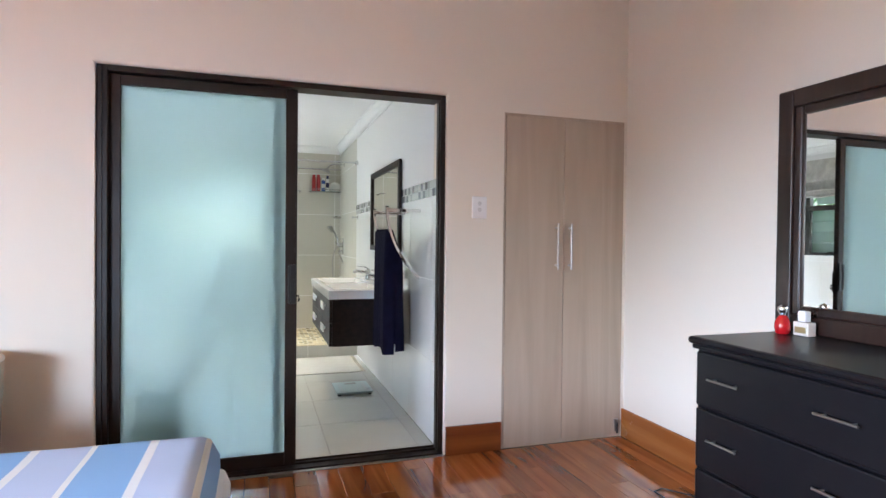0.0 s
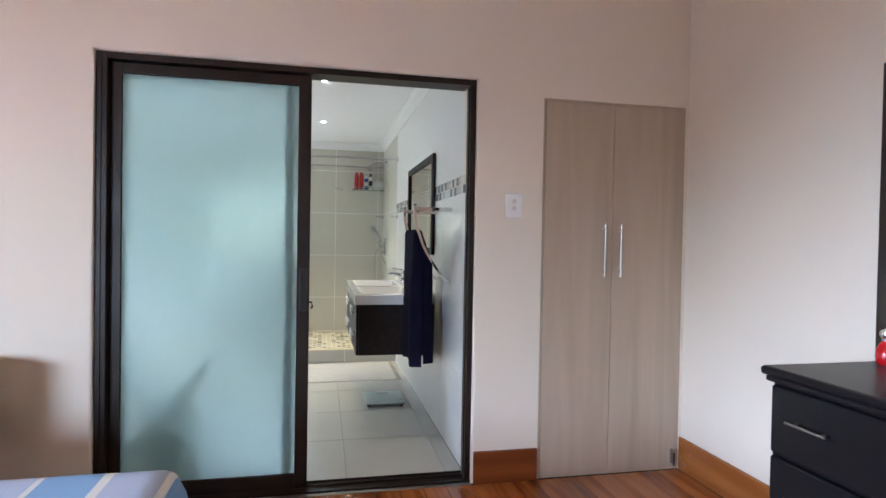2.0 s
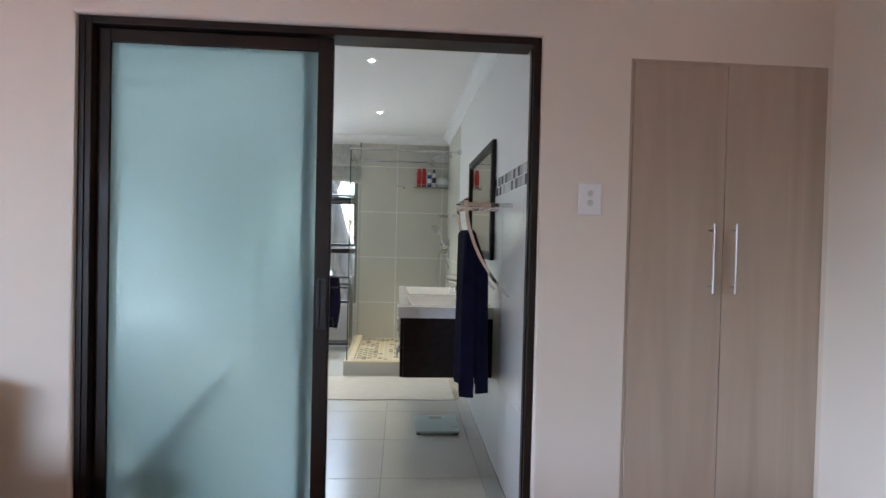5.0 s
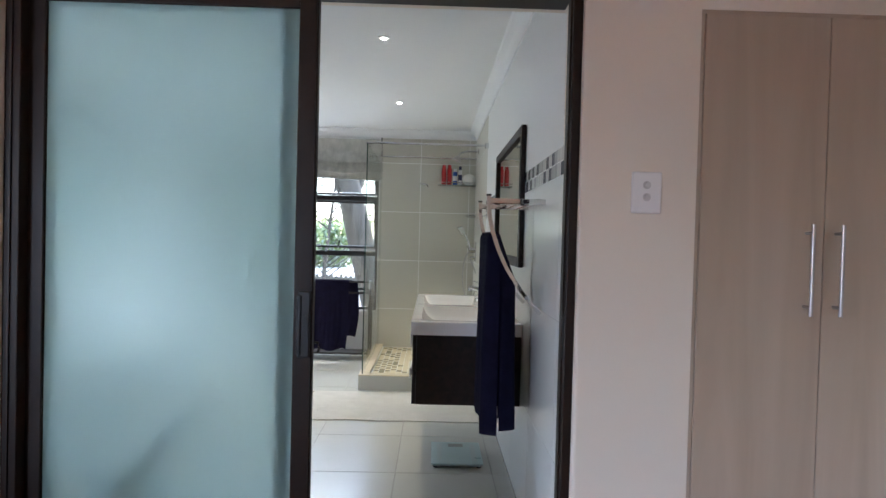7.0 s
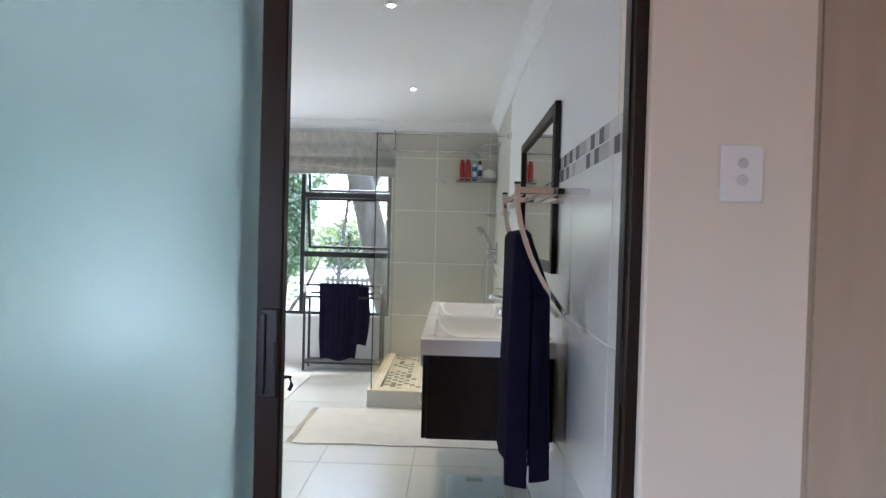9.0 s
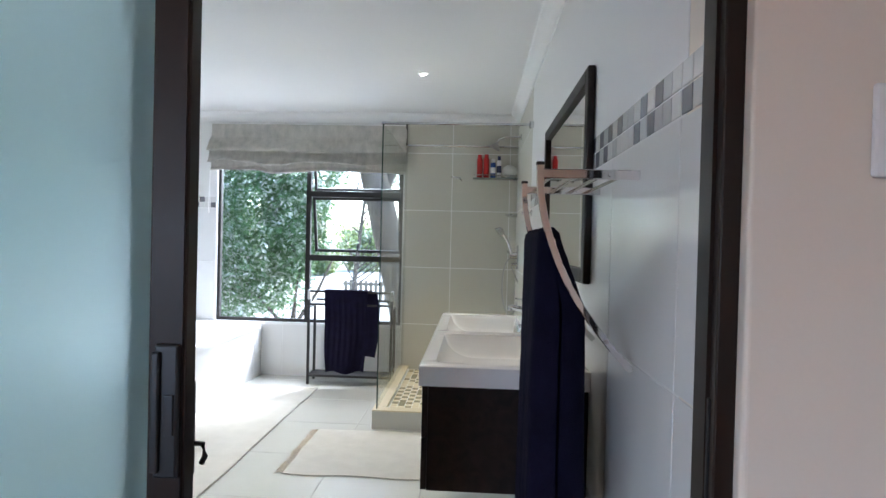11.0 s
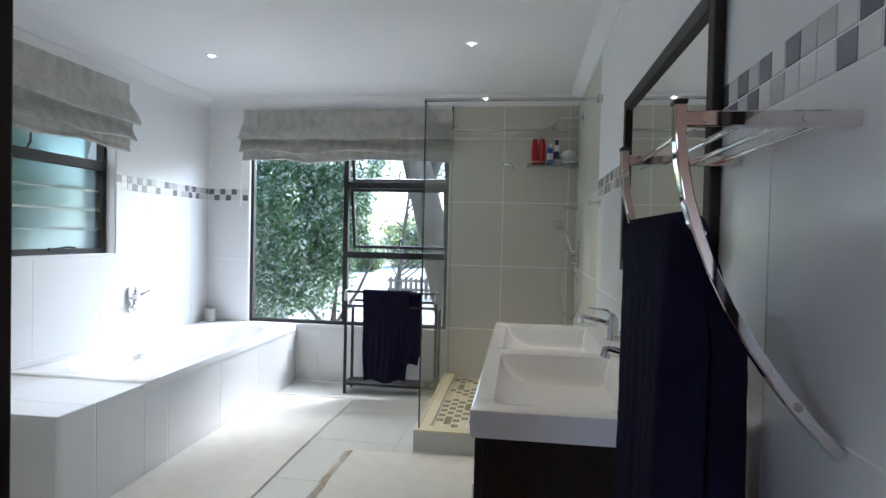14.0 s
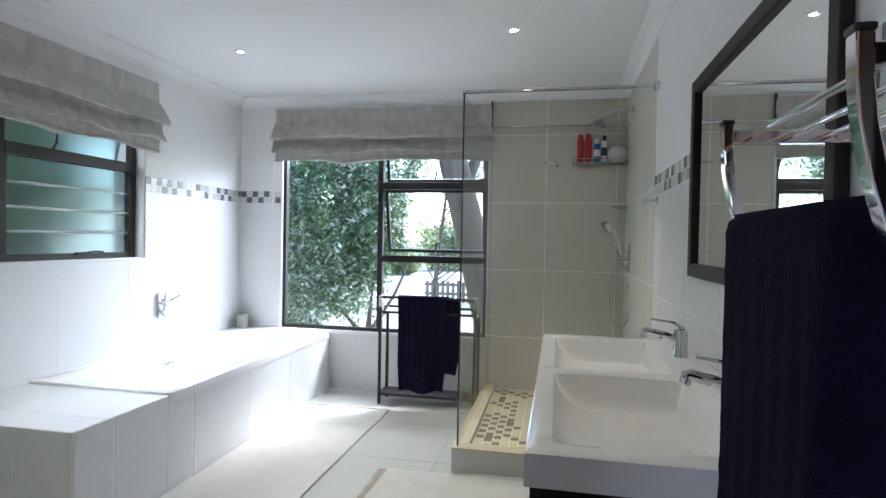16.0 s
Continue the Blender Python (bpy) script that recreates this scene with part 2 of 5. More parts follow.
def lathe(bm, at, profile, seg=24):
    """Turns a profile of (radius, height) round an upright axis."""
    at = Vector(at)
    rings = [[bm.verts.new(at + Vector((max(r, 0.0005) * math.cos(k * 2 * math.pi / seg), max(r, 0.0005) * math.sin(k * 2 * math.pi / seg), z))) for k in range(seg)] for r, z in profile]
    for u, v in zip(rings, rings[1:]):
        for k in range(seg):
            bm.faces.new((u[k], u[(k + 1) % seg], v[(k + 1) % seg], v[k]))
    bm.faces.new(rings[0][::-1])
    bm.faces.new(rings[-1])
    return bm


def grid_surface(bm, nu, nv, f, thick=0.0):
    """A sheet f(u, v), u and v from 0 to 1, with a second skin at f(u, v, 1) where it is thick."""
    def skin(k):
        return [[bm.verts.new(f(i / nu, j / nv, k)) for j in range(nv + 1)] for i in range(nu + 1)]
    a = skin(0)
    for i in range(nu):
        for j in range(nv):
            bm.faces.new((a[i][j], a[i + 1][j], a[i + 1][j + 1], a[i][j + 1]))
    if thick:
        c = skin(1)
        for i in range(nu):
            for j in range(nv):
                bm.faces.new((c[i][j], c[i][j + 1], c[i + 1][j + 1], c[i + 1][j]))
        for i in range(nu):
            bm.faces.new((a[i][0], c[i][0], c[i + 1][0], a[i + 1][0]))
            bm.faces.new((a[i][nv], a[i + 1][nv], c[i + 1][nv], c[i][nv]))
        for j in range(nv):
            bm.faces.new((a[0][j], a[0][j + 1], c[0][j + 1], c[0][j]))
            bm.faces.new((a[nu][j], c[nu][j], c[nu][j + 1], a[nu][j + 1]))
    return bm


def frame_xz(y0, y1, x0, z0, x1, z1, w, bevel=0.003):
    """A rectangular frame in an x-z plane."""
    return boxes((x0, y0, z0, x0 + w, y1, z1), (x1 - w, y0, z0, x1, y1, z1), (x0 + w, y0, z0, x1 - w, y1, z0 + w), (x0 + w, y0, z1 - w, x1 - w, y1, z1), bevel=bevel)


def frame_yz(x0, x1, y0, z0, y1, z1, w, bevel=0.003):
    return boxes((x0, y0, z0, x1, y0 + w, z1), (x0, y1 - w, z0, x1, y1, z1), (x0, y0 + w, z0, x1, y1 - w, z0 + w), (x0, y0 + w, z1 - w, x1, y1 - w, z1), bevel=bevel)


piece_cache = {}


def piece(name, w, h, t, material, parent, m, ch=0.0015):
    """One tile: w by h, its face at local z = 0, t thick behind it, with chamfered edges."""
    key = (name, round(w, 3), round(h, 3), round(t, 4), material.name)
    if key not in piece_cache:
        bm = bmesh.new()
        lo = [bm.verts.new((sx * w / 2, sy * h / 2, -t)) for sx, sy in ((-1, -1), (1, -1), (1, 1), (-1, 1))]
        mi = [bm.verts.new((sx * w / 2, sy * h / 2, -ch)) for sx, sy in ((-1, -1), (1, -1), (1, 1), (-1, 1))]
        hi = [bm.verts.new((sx * (w / 2 - ch), sy * (h / 2 - ch), 0)) for sx, sy in ((-1, -1), (1, -1), (1, 1), (-1, 1))]
        for u, v in ((lo, mi), (mi, hi)):
            for k in range(4):
                bm.faces.new((u[k], u[(k + 1) % 4], v[(k + 1) % 4], v[k]))
        bm.faces.new(hi)
        piece_cache[key] = finish(name, bm, material)
    ob = new(name, piece_cache[key])
    ob.matrix_basis = m
    ob.parent = parent
    ob.matrix_parent_inverse = parent.matrix_basis.inverted()
    return ob


def spans(lo, hi, start, pitch, gap):
    """Cuts lo to hi at start + k * pitch, less the joints."""
    cuts = [lo] + [start + k * pitch for k in range(-60, 200) if lo + 0.012 < start + k * pitch < hi - 0.012] + [hi]
    return [(a + gap / 2, b - gap / 2) for a, b in zip(cuts, cuts[1:])]


def face(axis, at, u, v):
    """The pose of a tile that looks along an axis (+x, -x, +y, -y, +z), its middle at u, v in that plane."""
    if axis == "+z":
        return pose(u, v, at)
    if axis == "-x":
        return pose(at, u, v, 90, 0, -90)
    if axis == "+x":
        return pose(at, u, v, 90, 0, 90)
    if axis == "-y":
        return pose(u, at, v, 90, 0, 0)
    return pose(u, at, v, 90, 0, 180)


def tiling(parent, axis, at, us, vs, material, t=0.008, name="tile", holes=()):
    for a, b in us:
        for c, d in vs:
            rects = [(a, b, c, d)]
            for hx0, hx1, hz0, hz1 in holes:
                out = []
                for p, q, r, s in rects:
                    if q <= hx0 or p >= hx1 or s <= hz0 or r >= hz1:
                        out.append((p, q, r, s))
                        continue
                    if p < hx0:
                        out.append((p, hx0, r, s))
                    if q > hx1:
                        out.append((hx1, q, r, s))
                    pm, qm = max(p, hx0), min(q, hx1)
                    if r < hz0:
                        out.append((pm, qm, r, hz0))
                    if s > hz1:
                        out.append((pm, qm, hz1, s))
                rects = out
            for p, q, r, s in rects:
                if q - p > 0.008 and s - r > 0.008:
                    piece(name, q - p, s - r, t, material, parent, face(axis, at, (p + q) / 2, (r + s) / 2))


# ---- the large structure ----
DOOR_Y, XR, XL, YB, ZC = 6.6, 2.0, -1.25, 11.11, 2.49
BED_X0, BED_X1, BED_Y0, BED_Z = -3.5, 3.245, 0.0, 2.95


def structure(name, bm, material, label):
    return tagged(part(name, bm, material), label, name.split("_")[0], kind="structure")


def plate(u0, u1, v0, v1, holes, d0, d1, place):
    """A wall as one body: a rectangle less its openings, from depth d0 to d1; place(u, v, d) gives the point."""
    us = sorted({u0, u1, *(h[0] for h in holes), *(h[1] for h in holes)})
    vs = sorted({v0, v1, *(h[2] for h in holes), *(h[3] for h in holes)})
    bm, made = bmesh.new(), {}

    def at(i, j, d):
        if (i, j, d) not in made:
            made[i, j, d] = bm.verts.new(place(us[i], vs[j], d))
        return made[i, j, d]

    def solid(i, j):
        if not (0 <= i < len(us) - 1 and 0 <= j < len(vs) - 1):
            return False
        u, v = (us[i] + us[i + 1]) / 2, (vs[j] + vs[j + 1]) / 2
        return not any(h[0] < u < h[1] and h[2] < v < h[3] for h in holes)
    for i in range(len(us) - 1):
        for j in range(len(vs) - 1):
            if not solid(i, j):
                continue
            for d in (d0, d1):
                bm.faces.new((at(i, j, d), at(i + 1, j, d), at(i + 1, j + 1, d), at(i, j + 1, d)))
            for a, b, di, dj in (((i, j), (i + 1, j), 0, -1), ((i + 1, j), (i + 1, j + 1), 1, 0), ((i + 1, j + 1), (i, j + 1), 0, 1), ((i, j + 1), (i, j), -1, 0)):
                if not solid(i + di, j + dj):
                    bm.faces.new((at(*a, d0), at(*b, d0), at(*b, d1), at(*a, d1)))
    return bm


def along_x(u, v, d):
    return Vector((u, d, v))


def along_y(u, v, d):
    return Vector((d, u, v))


JO = 0.0015  # depth of the joints between tiles
door_wall = plate(BED_X0, BED_X1 + 0.2, 0, BED_Z, [(0.19, XR + 0.003, 0, 2.128), (2.372, 3.225, 0, 2.055)], DOOR_Y, 6.85, along_x)
arris = [e for e in door_wall.edges if all(abs(v.co.y - DOOR_Y) < 1e-5 for v in e.verts) and len(e.link_faces) == 2
         and any(abs(f.normal.y) < 0.5 for f in e.link_faces) and 0.1 < sum(v.co.x for v in e.verts) / 2 < 2.1 and max(v.co.z for v in e.verts) < 2.2 and min(v.co.x for v in e.verts) > 0.1 and min(v.co.z for v in e.verts) >= 0
         and not all(v.co.z < 0.001 for v in e.verts)]
bmesh.ops.bevel(door_wall, geom=arris, offset=0.018, segments=4, affect="EDGES", profile=0.5)
structure("wall_door", door_wall, PAINT_BED, "cream painted bedroom wall round a sliding door")
structure("wall_dresser", boxes((BED_X1, BED_Y0 - 0.2, 0, BED_X1 + 0.2, DOOR_Y, BED_Z)), PAINT_BED, "cream painted bedroom wall behind a black dresser")
structure("wall_bed_rear", plate(BED_X0, BED_X1, 0, BED_Z, [(-3.3, -1.5, 0.85, 2.05)], -0.2, 0, along_x), PAINT_BED, "cream painted bedroom wall with a window opening")
structure("wall_bed_side", plate(-0.2, 6.85, 0, BED_Z, [(2.4, 4.0, 0.85, 2.05)], BED_X0 - 0.2, BED_X0, along_y), PAINT_BED, "cream painted bedroom side wall with a window opening")
# unseen ceiling; its tan is set to bounce warm light onto the walls
structure("ceiling_bedroom", boxes((BED_X0 - 0.2, -0.2, BED_Z, BED_X1 + 0.2, 6.85, BED_Z + 0.15)), mat("warm_bounce_ceiling_paint", (0.74, 0.60, 0.35), rough=0.8, var=0.05), "unseen bedroom ceiling, tan to bounce warm light onto the walls")
floor_bed = structure("floor_bedroom", boxes((BED_X0, 0, -0.2, BED_X1, DOOR_Y, -0.018), (0.195, DOOR_Y, -0.2, XR, 6.71, -0.018)), mat("plank_gap", (0.03, 0.012, 0.006), rough=0.8), "polished red-brown wooden plank floor")
floor_bath = structure("floor_bathroom", boxes((XL, 6.71, -0.2, XR, YB, -JO)), GROUT_D, "pale grey ceramic tile floor of the bathroom")
wall_right = structure("wall_basin", boxes((XR + JO, 6.851, 0, XR + 0.15, YB + 0.25, ZC)), PAINT_BATH, "white bathroom wall, half tiled with a mosaic border")
WIN = (-0.868, 0.94, 0.497, 2.12)
wall_back = structure("wall_window", plate(XL - 0.2, XR + JO, 0, ZC, [WIN], YB + JO, YB + 0.10, along_x), PAINT_BATH, "white bathroom wall round a wide window, tiled below")
LW = (7.98, 9.93, 1.13, 2.12)
wall_left = structure("wall_bath", plate(6.85, YB + JO, 0, ZC, [LW], XL - 0.25, XL - JO, along_y), PAINT_BATH, "white bathroom wall over the bath, tiled below")
structure("ceiling_bathroom", boxes((XL - 0.25, 6.85, ZC, XR + 0.15, YB + 0.25, ZC + 0.15)), CEIL, "white painted bathroom ceiling")


def cornice(name, a, b, inward):
    """A cove moulding along a wall's top from a to b; inward is the way off the wall."""
    a, b, n = Vector(a), Vector(b), Vector(inward)
    prof = [(0, -0.085), (0.010, -0.085), (0.014, -0.070), (0.024, -0.050), (0.042, -0.030), (0.062, -0.018), (0.072, -0.014), (0.080, 0), (0, 0)]
    bm = bmesh.new()
    ra = [bm.verts.new(a + n * u + Vector((0, 0, v))) for u, v in prof]
    rb = [bm.verts.new(b + n * u + Vector((0, 0, v))) for u, v in prof]
    for k in range(len(prof)):
        bm.faces.new((ra[k], ra[(k + 1) % len(prof)], rb[(k + 1) % len(prof)], rb[k]))
    bm.faces.new(ra)
    bm.faces.new(rb[::-1])
    return structure(name, bm, CEIL, "white plaster cove cornice under the ceiling")


cornice("trim_cornice_left", (XL - JO, 6.85, ZC), (XL - JO, YB, ZC), (1, 0, 0))
cornice("trim_cornice_back", (XL, YB + JO, ZC), (XR, YB + JO, ZC), (0, -1, 0))
cornice("trim_cornice_right", (XR + JO, 6.85, ZC), (XR + JO, YB, ZC), (-1, 0, 0))

# skirting boards
def skirting(name, bm, material):
    return structure(name, bm, material, "varnished red-brown wooden skirting board")


def board_x(x0, x1):
    return boxes((x0, DOOR_Y - 0.018, 0, x1, DOOR_Y, 0.172), bevel=0.005)


skirting("baseboard_door", board_x(2.012, 2.366), SKIRT_SHADED)
skirting("baseboard_left", board_x(BED_X0, 0.185), SKIRT_SHADED)
skirting("baseboard_dresser", boxes((BED_X1 - 0.018, 0, 0, BED_X1, DOOR_Y - 0.001, 0.183), bevel=0.005), SKIRT_Y_LIT)

# ---- sliding door ----
door = thing("door_1", (1.1, 6.65, 0), "bronze aluminium sliding door with frosted glass, half open", "door", kind="structure")
DX0, DX1, DZ = 0.19, 2.003, 2.128
FY = 6.622
bm = boxes((DX0, FY, 0, DX0 + 0.050, FY + 0.13, DZ), (DX1 - 0.030, FY, 0, DX1, FY + 0.085, DZ), (DX0 + 0.050, FY, DZ - 0.030, DX1 - 0.030, FY + 0.13, DZ), bevel=0.003)
box(bm, DX0 + 0.020, FY - 0.006, 0.012, DX0 + 0.026, FY, DZ - 0.02)
box(bm, DX1 - 0.036, FY + 0.020, 0.03, DX1 - 0.030, FY + 0.028, DZ - 0.04)
part("door_frame", bm, BRONZE, door, "dark bronze aluminium outer frame")
bm = boxes((DX0, FY - 0.004, -0.017, DX1, FY + 0.128, 0.012), (DX0, 6.675, 0.012, DX1, 6.680, 0.022), (DX0, 6.725, 0.012, DX1, 6.730, 0.022))
part("track", bm, BRONZE, door)
part("threshold_strip", boxes((DX0, 6.592, -0.017, DX1, FY - 0.005, 0.004), bevel=0.002), STEEL, door, "pale metal threshold strip")
panel_x0, panel_x1 = 0.238, 1.158
bm = boxes((panel_x0, 6.660, 0.024, panel_x0 + 0.052, 6.695, DZ - 0.034), (panel_x1 - 0.062, 6.660, 0.024, panel_x1, 6.695, DZ - 0.034),
           (panel_x0 + 0.052, 6.661, 0.024, panel_x1 - 0.062, 6.694, 0.090), (panel_x0 + 0.052, 6.661, DZ - 0.086, panel_x1 - 0.062, 6.694, DZ - 0.034), bevel=0.003)
box(bm, panel_x1 - 0.010, 6.656, 0.03, panel_x1 - 0.004, 6.662, DZ - 0.04)
leaf = part("sliding_leaf", bm, BRONZE, door, "dark bronze aluminium leaf frame")
part("glass_pane", boxes((panel_x0 + 0.048, 6.673, 0.085, panel_x1 - 0.057, 6.679, DZ - 0.082)), FROST, leaf, "pale blue-green frosted glass pane")
bm = boxes((panel_x1 - 0.046, 6.648, 0.915, panel_x1 - 0.006, 6.661, 1.130), bevel=0.004)
box(bm, panel_x1 - 0.048, 6.641, 0.925, panel_x1 - 0.034, 6.650, 1.118, bevel=0.003)
box(bm, panel_x1 - 0.026, 6.645, 0.985, panel_x1 - 0.012, 6.649, 1.050, bevel=0.001)
part("handle", bm, BLACK_PL, leaf, "black plastic pull handle")
bm = boxes((panel_x1 - 0.040, 6.694, 0.90, panel_x1 - 0.004, 6.708, 1.06), bevel=0.004)
tube(bm, [(panel_x1 - 0.004, 6.700, 0.955), (panel_x1 + 0.012, 6.700, 0.955), (panel_x1 + 0.016, 6.700, 0.935), (panel_x1 + 0.010, 6.700, 0.922)], 0.005, 8)
part("latch", bm, BLACK_PL, leaf)
fixed = part("fixed_leaf", boxes((0.245, 6.712, 0.024, 0.290, 6.742, DZ - 0.034), (1.030, 6.712, 0.024, 1.072, 6.742, DZ - 0.034),
             (0.290, 6.713, 0.024, 1.030, 6.741, 0.085), (0.290, 6.713, DZ - 0.085, 1.030, 6.741, DZ - 0.034), bevel=0.003), BRONZE, door)
part("strike_plate", boxes((DX1 - 0.034, 6.636, 0.93, DX1 - 0.029, 6.652, 1.08), bevel=0.001), BLACK_PL, door)

# ---- built-in cupboard ----
cup = thing("built_in_cupboard", (2.8, 6.62, 0), "pale grey oak laminate built-in cupboard with two tall closed doors", "cupboard")
part("frame", boxes((2.372, 6.602, 0.0, 2.384, 6.66, 2.055), (3.213, 6.602, 0, 3.225, 6.66, 2.055), (2.384, 6.602, 2.043, 3.213, 6.66, 2.055)), PALEWOOD, cup)
part("carcass", boxes((2.374, 6.86, 0, 3.223, 7.2, 2.05)), PALEWOOD, cup)
for x0, x1, hx in ((2.386, 2.783, 2.728), (2.787, 3.211, 2.823)):
    d = part("door", boxes((x0, 6.597, 0.022, x1, 6.615, 2.041), bevel=0.0015), PALEWOOD, cup)
    bm = bmesh.new()
    cyl(bm, (hx, 6.562, 1.098), (hx, 6.562, 1.386), 0.006)
    cyl(bm, (hx, 6.562, 1.125), (hx, 6.598, 1.125), 0.005)
    cyl(bm, (hx, 6.562, 1.358), (hx, 6.598, 1.358), 0.005)
    part("handle", bm, STEEL, d, "brushed steel bar handle", smooth=True)
part("kick_strip", boxes((2.384, 6.604, 0, 3.213, 6.612, 0.020)), PALEWOOD, cup)

# ---- windows ----
def glass_pane(parent, bm, material, name="pane"):
    ob = part(name, bm, material, parent)
    ob.visible_shadow = False
    return ob


win = thing("window_1", (0.05, YB + 0.07, 0.52), "dark aluminium window with one awning sash open to a garden", "window", kind="structure")
wy0, wy1 = YB + 0.035, YB + 0.085
x0, x1, z0, z1 = WIN
mx = 0.022
part("window_frame", frame_xz(wy0, wy1, x0, z0, x1, z1, 0.035), BLACK_AL, win)
part("mullion", boxes((mx - 0.022, wy0, z0 + 0.035, mx + 0.022, wy1, z1 - 0.035), bevel=0.003), BLACK_AL, win)
for z in (1.125, 1.735):
    part("transom", boxes((mx + 0.022, wy0 - 0.006, z - 0.028, x1 - 0.035, wy1, z + 0.028), bevel=0.003), BLACK_AL, win)
part("window_sill", boxes((x0, YB + 0.002, z0 - 0.016, x1, wy0, z0 + 0.006), bevel=0.003), TILE_WALL, win)
part("reveal", boxes((x0 - 0.0, YB + 0.004, z0, x0 + 0.008, wy0, z1), (x1 - 0.008, YB + 0.004, z0, x1, wy0, z1), (x0 + 0.008, YB + 0.004, z1 - 0.008, x1 - 0.008, wy0, z1)), PAINT_BATH, win)
glass_pane(win, boxes((x0 + 0.03, YB + 0.058, z0 + 0.03, mx - 0.02, YB + 0.062, z1 - 0.03)), GLASS)
glass_pane(win, boxes((mx + 0.02, YB + 0.058, z0 + 0.03, x1 - 0.03, YB + 0.062, 1.10)), GLASS)


def awning(sx0, sx1, sz0, sz1, tilt):
    """A top-hung sash pushed outwards at the bottom."""
    m = pose(0, YB + 0.075, sz1, tilt, 0, 0)
    h = sz1 - sz0
    s = part("sash", frame_xz(0.0, 0.028, sx0, -h, sx1, 0, 0.026, bevel=0.002), BLACK_AL, win)
    s.matrix_basis = m
    g = part("pane", boxes((sx0 + 0.022, 0.012, -h + 0.022, sx1 - 0.022, 0.016, -0.022)), GLASS)
    g.parent = s
    g.visible_shadow = False
    bm = bmesh.new()
    tube(bm, [(sx0 + 0.42, -0.012, -h + 0.012), (sx0 + 0.425, -0.030, -h + 0.03), (sx0 + 0.445, -0.036, -h + 0.10)], 0.008, 8)
    st = part("stay", bm, BLACK_AL)
    st.parent = s
    return s


awning(mx + 0.026, x1 - 0.038, 1.165, 1.705, 13)
awning(mx + 0.026, x1 - 0.038, 1.765, z1 - 0.038, 13)

lwin = thing("window_2", (XL - 0.09, 9.05, 1.13), "dark aluminium louvre window with obscure glass blades", "window", kind="structure")
ly0, ly1, lz0, lz1 = LW
lx0, lx1 = XL - 0.125, XL - 0.070
part("window_frame", frame_yz(lx0, lx1, ly0, lz0, ly1, lz1, 0.04), BLACK_AL, lwin)
LM = 8.955
part("mullion", boxes((lx0, LM - 0.03, lz0 + 0.04, lx1 + 0.004, LM + 0.03, lz1 - 0.04), bevel=0.003), BLACK_AL, lwin)
part("transom", boxes((lx0, ly0 + 0.04, 1.70, lx1 + 0.006, LM - 0.03, 1.765), bevel=0.003), BLACK_AL, lwin)
part("transom", boxes((lx0, LM + 0.03, 1.70, lx1 + 0.006, ly1 - 0.04, 1.765), bevel=0.003), BLACK_AL, lwin)
part("window_sill", boxes((lx1, ly0, lz0 - 0.014, XL + 0.004, ly1, lz0 + 0.004), bevel=0.003), TILE_WALL, lwin)
part("reveal", boxes((lx1, ly0, lz0 + 0.004, XL - 0.006, ly0 + 0.008, lz1), (lx1, ly1 - 0.008, lz0 + 0.004, XL - 0.006, ly1, lz1), (lx1, ly0 + 0.008, lz1 - 0.008, XL - 0.006, ly1 - 0.008, lz1)), PAINT_BATH, lwin)
EDGE_W = mat("louvre_edge_glass", (0.42, 0.50, 0.49), rough=0.2, var=0.15, scale=6)
for a, b in ((ly0 + 0.04, LM - 0.03), (LM + 0.03, ly1 - 0.04)):
    for k in range(4):
        zc = 1.235 + k * 0.132
        bm = boxes((-0.003, a + 0.012, -0.076, 0.003, b - 0.012, 0.076), bevel=0.0015)
        ob = glass_pane(lwin, bm, FROST_W, "louvre_blade")
        ob.matrix_basis = pose(lx0 + 0.028, 0, zc, 0, -8, 0)
        if k:
            part("blade_edge", boxes((lx0 + 0.036, a + 0.014, zc - 0.080, lx0 + 0.041, b - 0.014, zc - 0.064), bevel=0.001), EDGE_W, ob, "pale overlapping blade edge")
    for yy in (a + 0.006, b - 0.006):
        part("louvre_clip", boxes((lx0 + 0.004, yy - 0.008, 1.172, lx1, yy + 0.008, 1.698)), BLACK_AL, lwin)
    ob = glass_pane(lwin, boxes((-0.003, a + 0.02, -0.30, 0.003, b - 0.02, 0.0)), FROST_W)
    ob.matrix_basis = pose(lx0 + 0.02, 0, lz1 - 0.045, 0, 14, 0)
    bm = bmesh.new()
    tube(bm, [(lx1 - 0.01, a + 0.30, 1.768), (lx1 + 0.012, a + 0.30, 1.80), (lx1 + 0.006, a + 0.31, 1.86)], 0.007, 8)
    part("stay", bm, BLACK_AL, lwin)
    bm = boxes((lx1 - 0.005, b - 0.46, 1.158, lx1 + 0.016, b - 0.38, 1.176), bevel=0.003)
    tube(bm, [(lx1 + 0.008, b - 0.40, 1.170), (lx1 + 0.014, b - 0.33, 1.180), (lx1 + 0.012, b - 0.26, 1.176)], 0.006, 8)
    part("louvre_lever", bm, BLACK_AL, lwin)
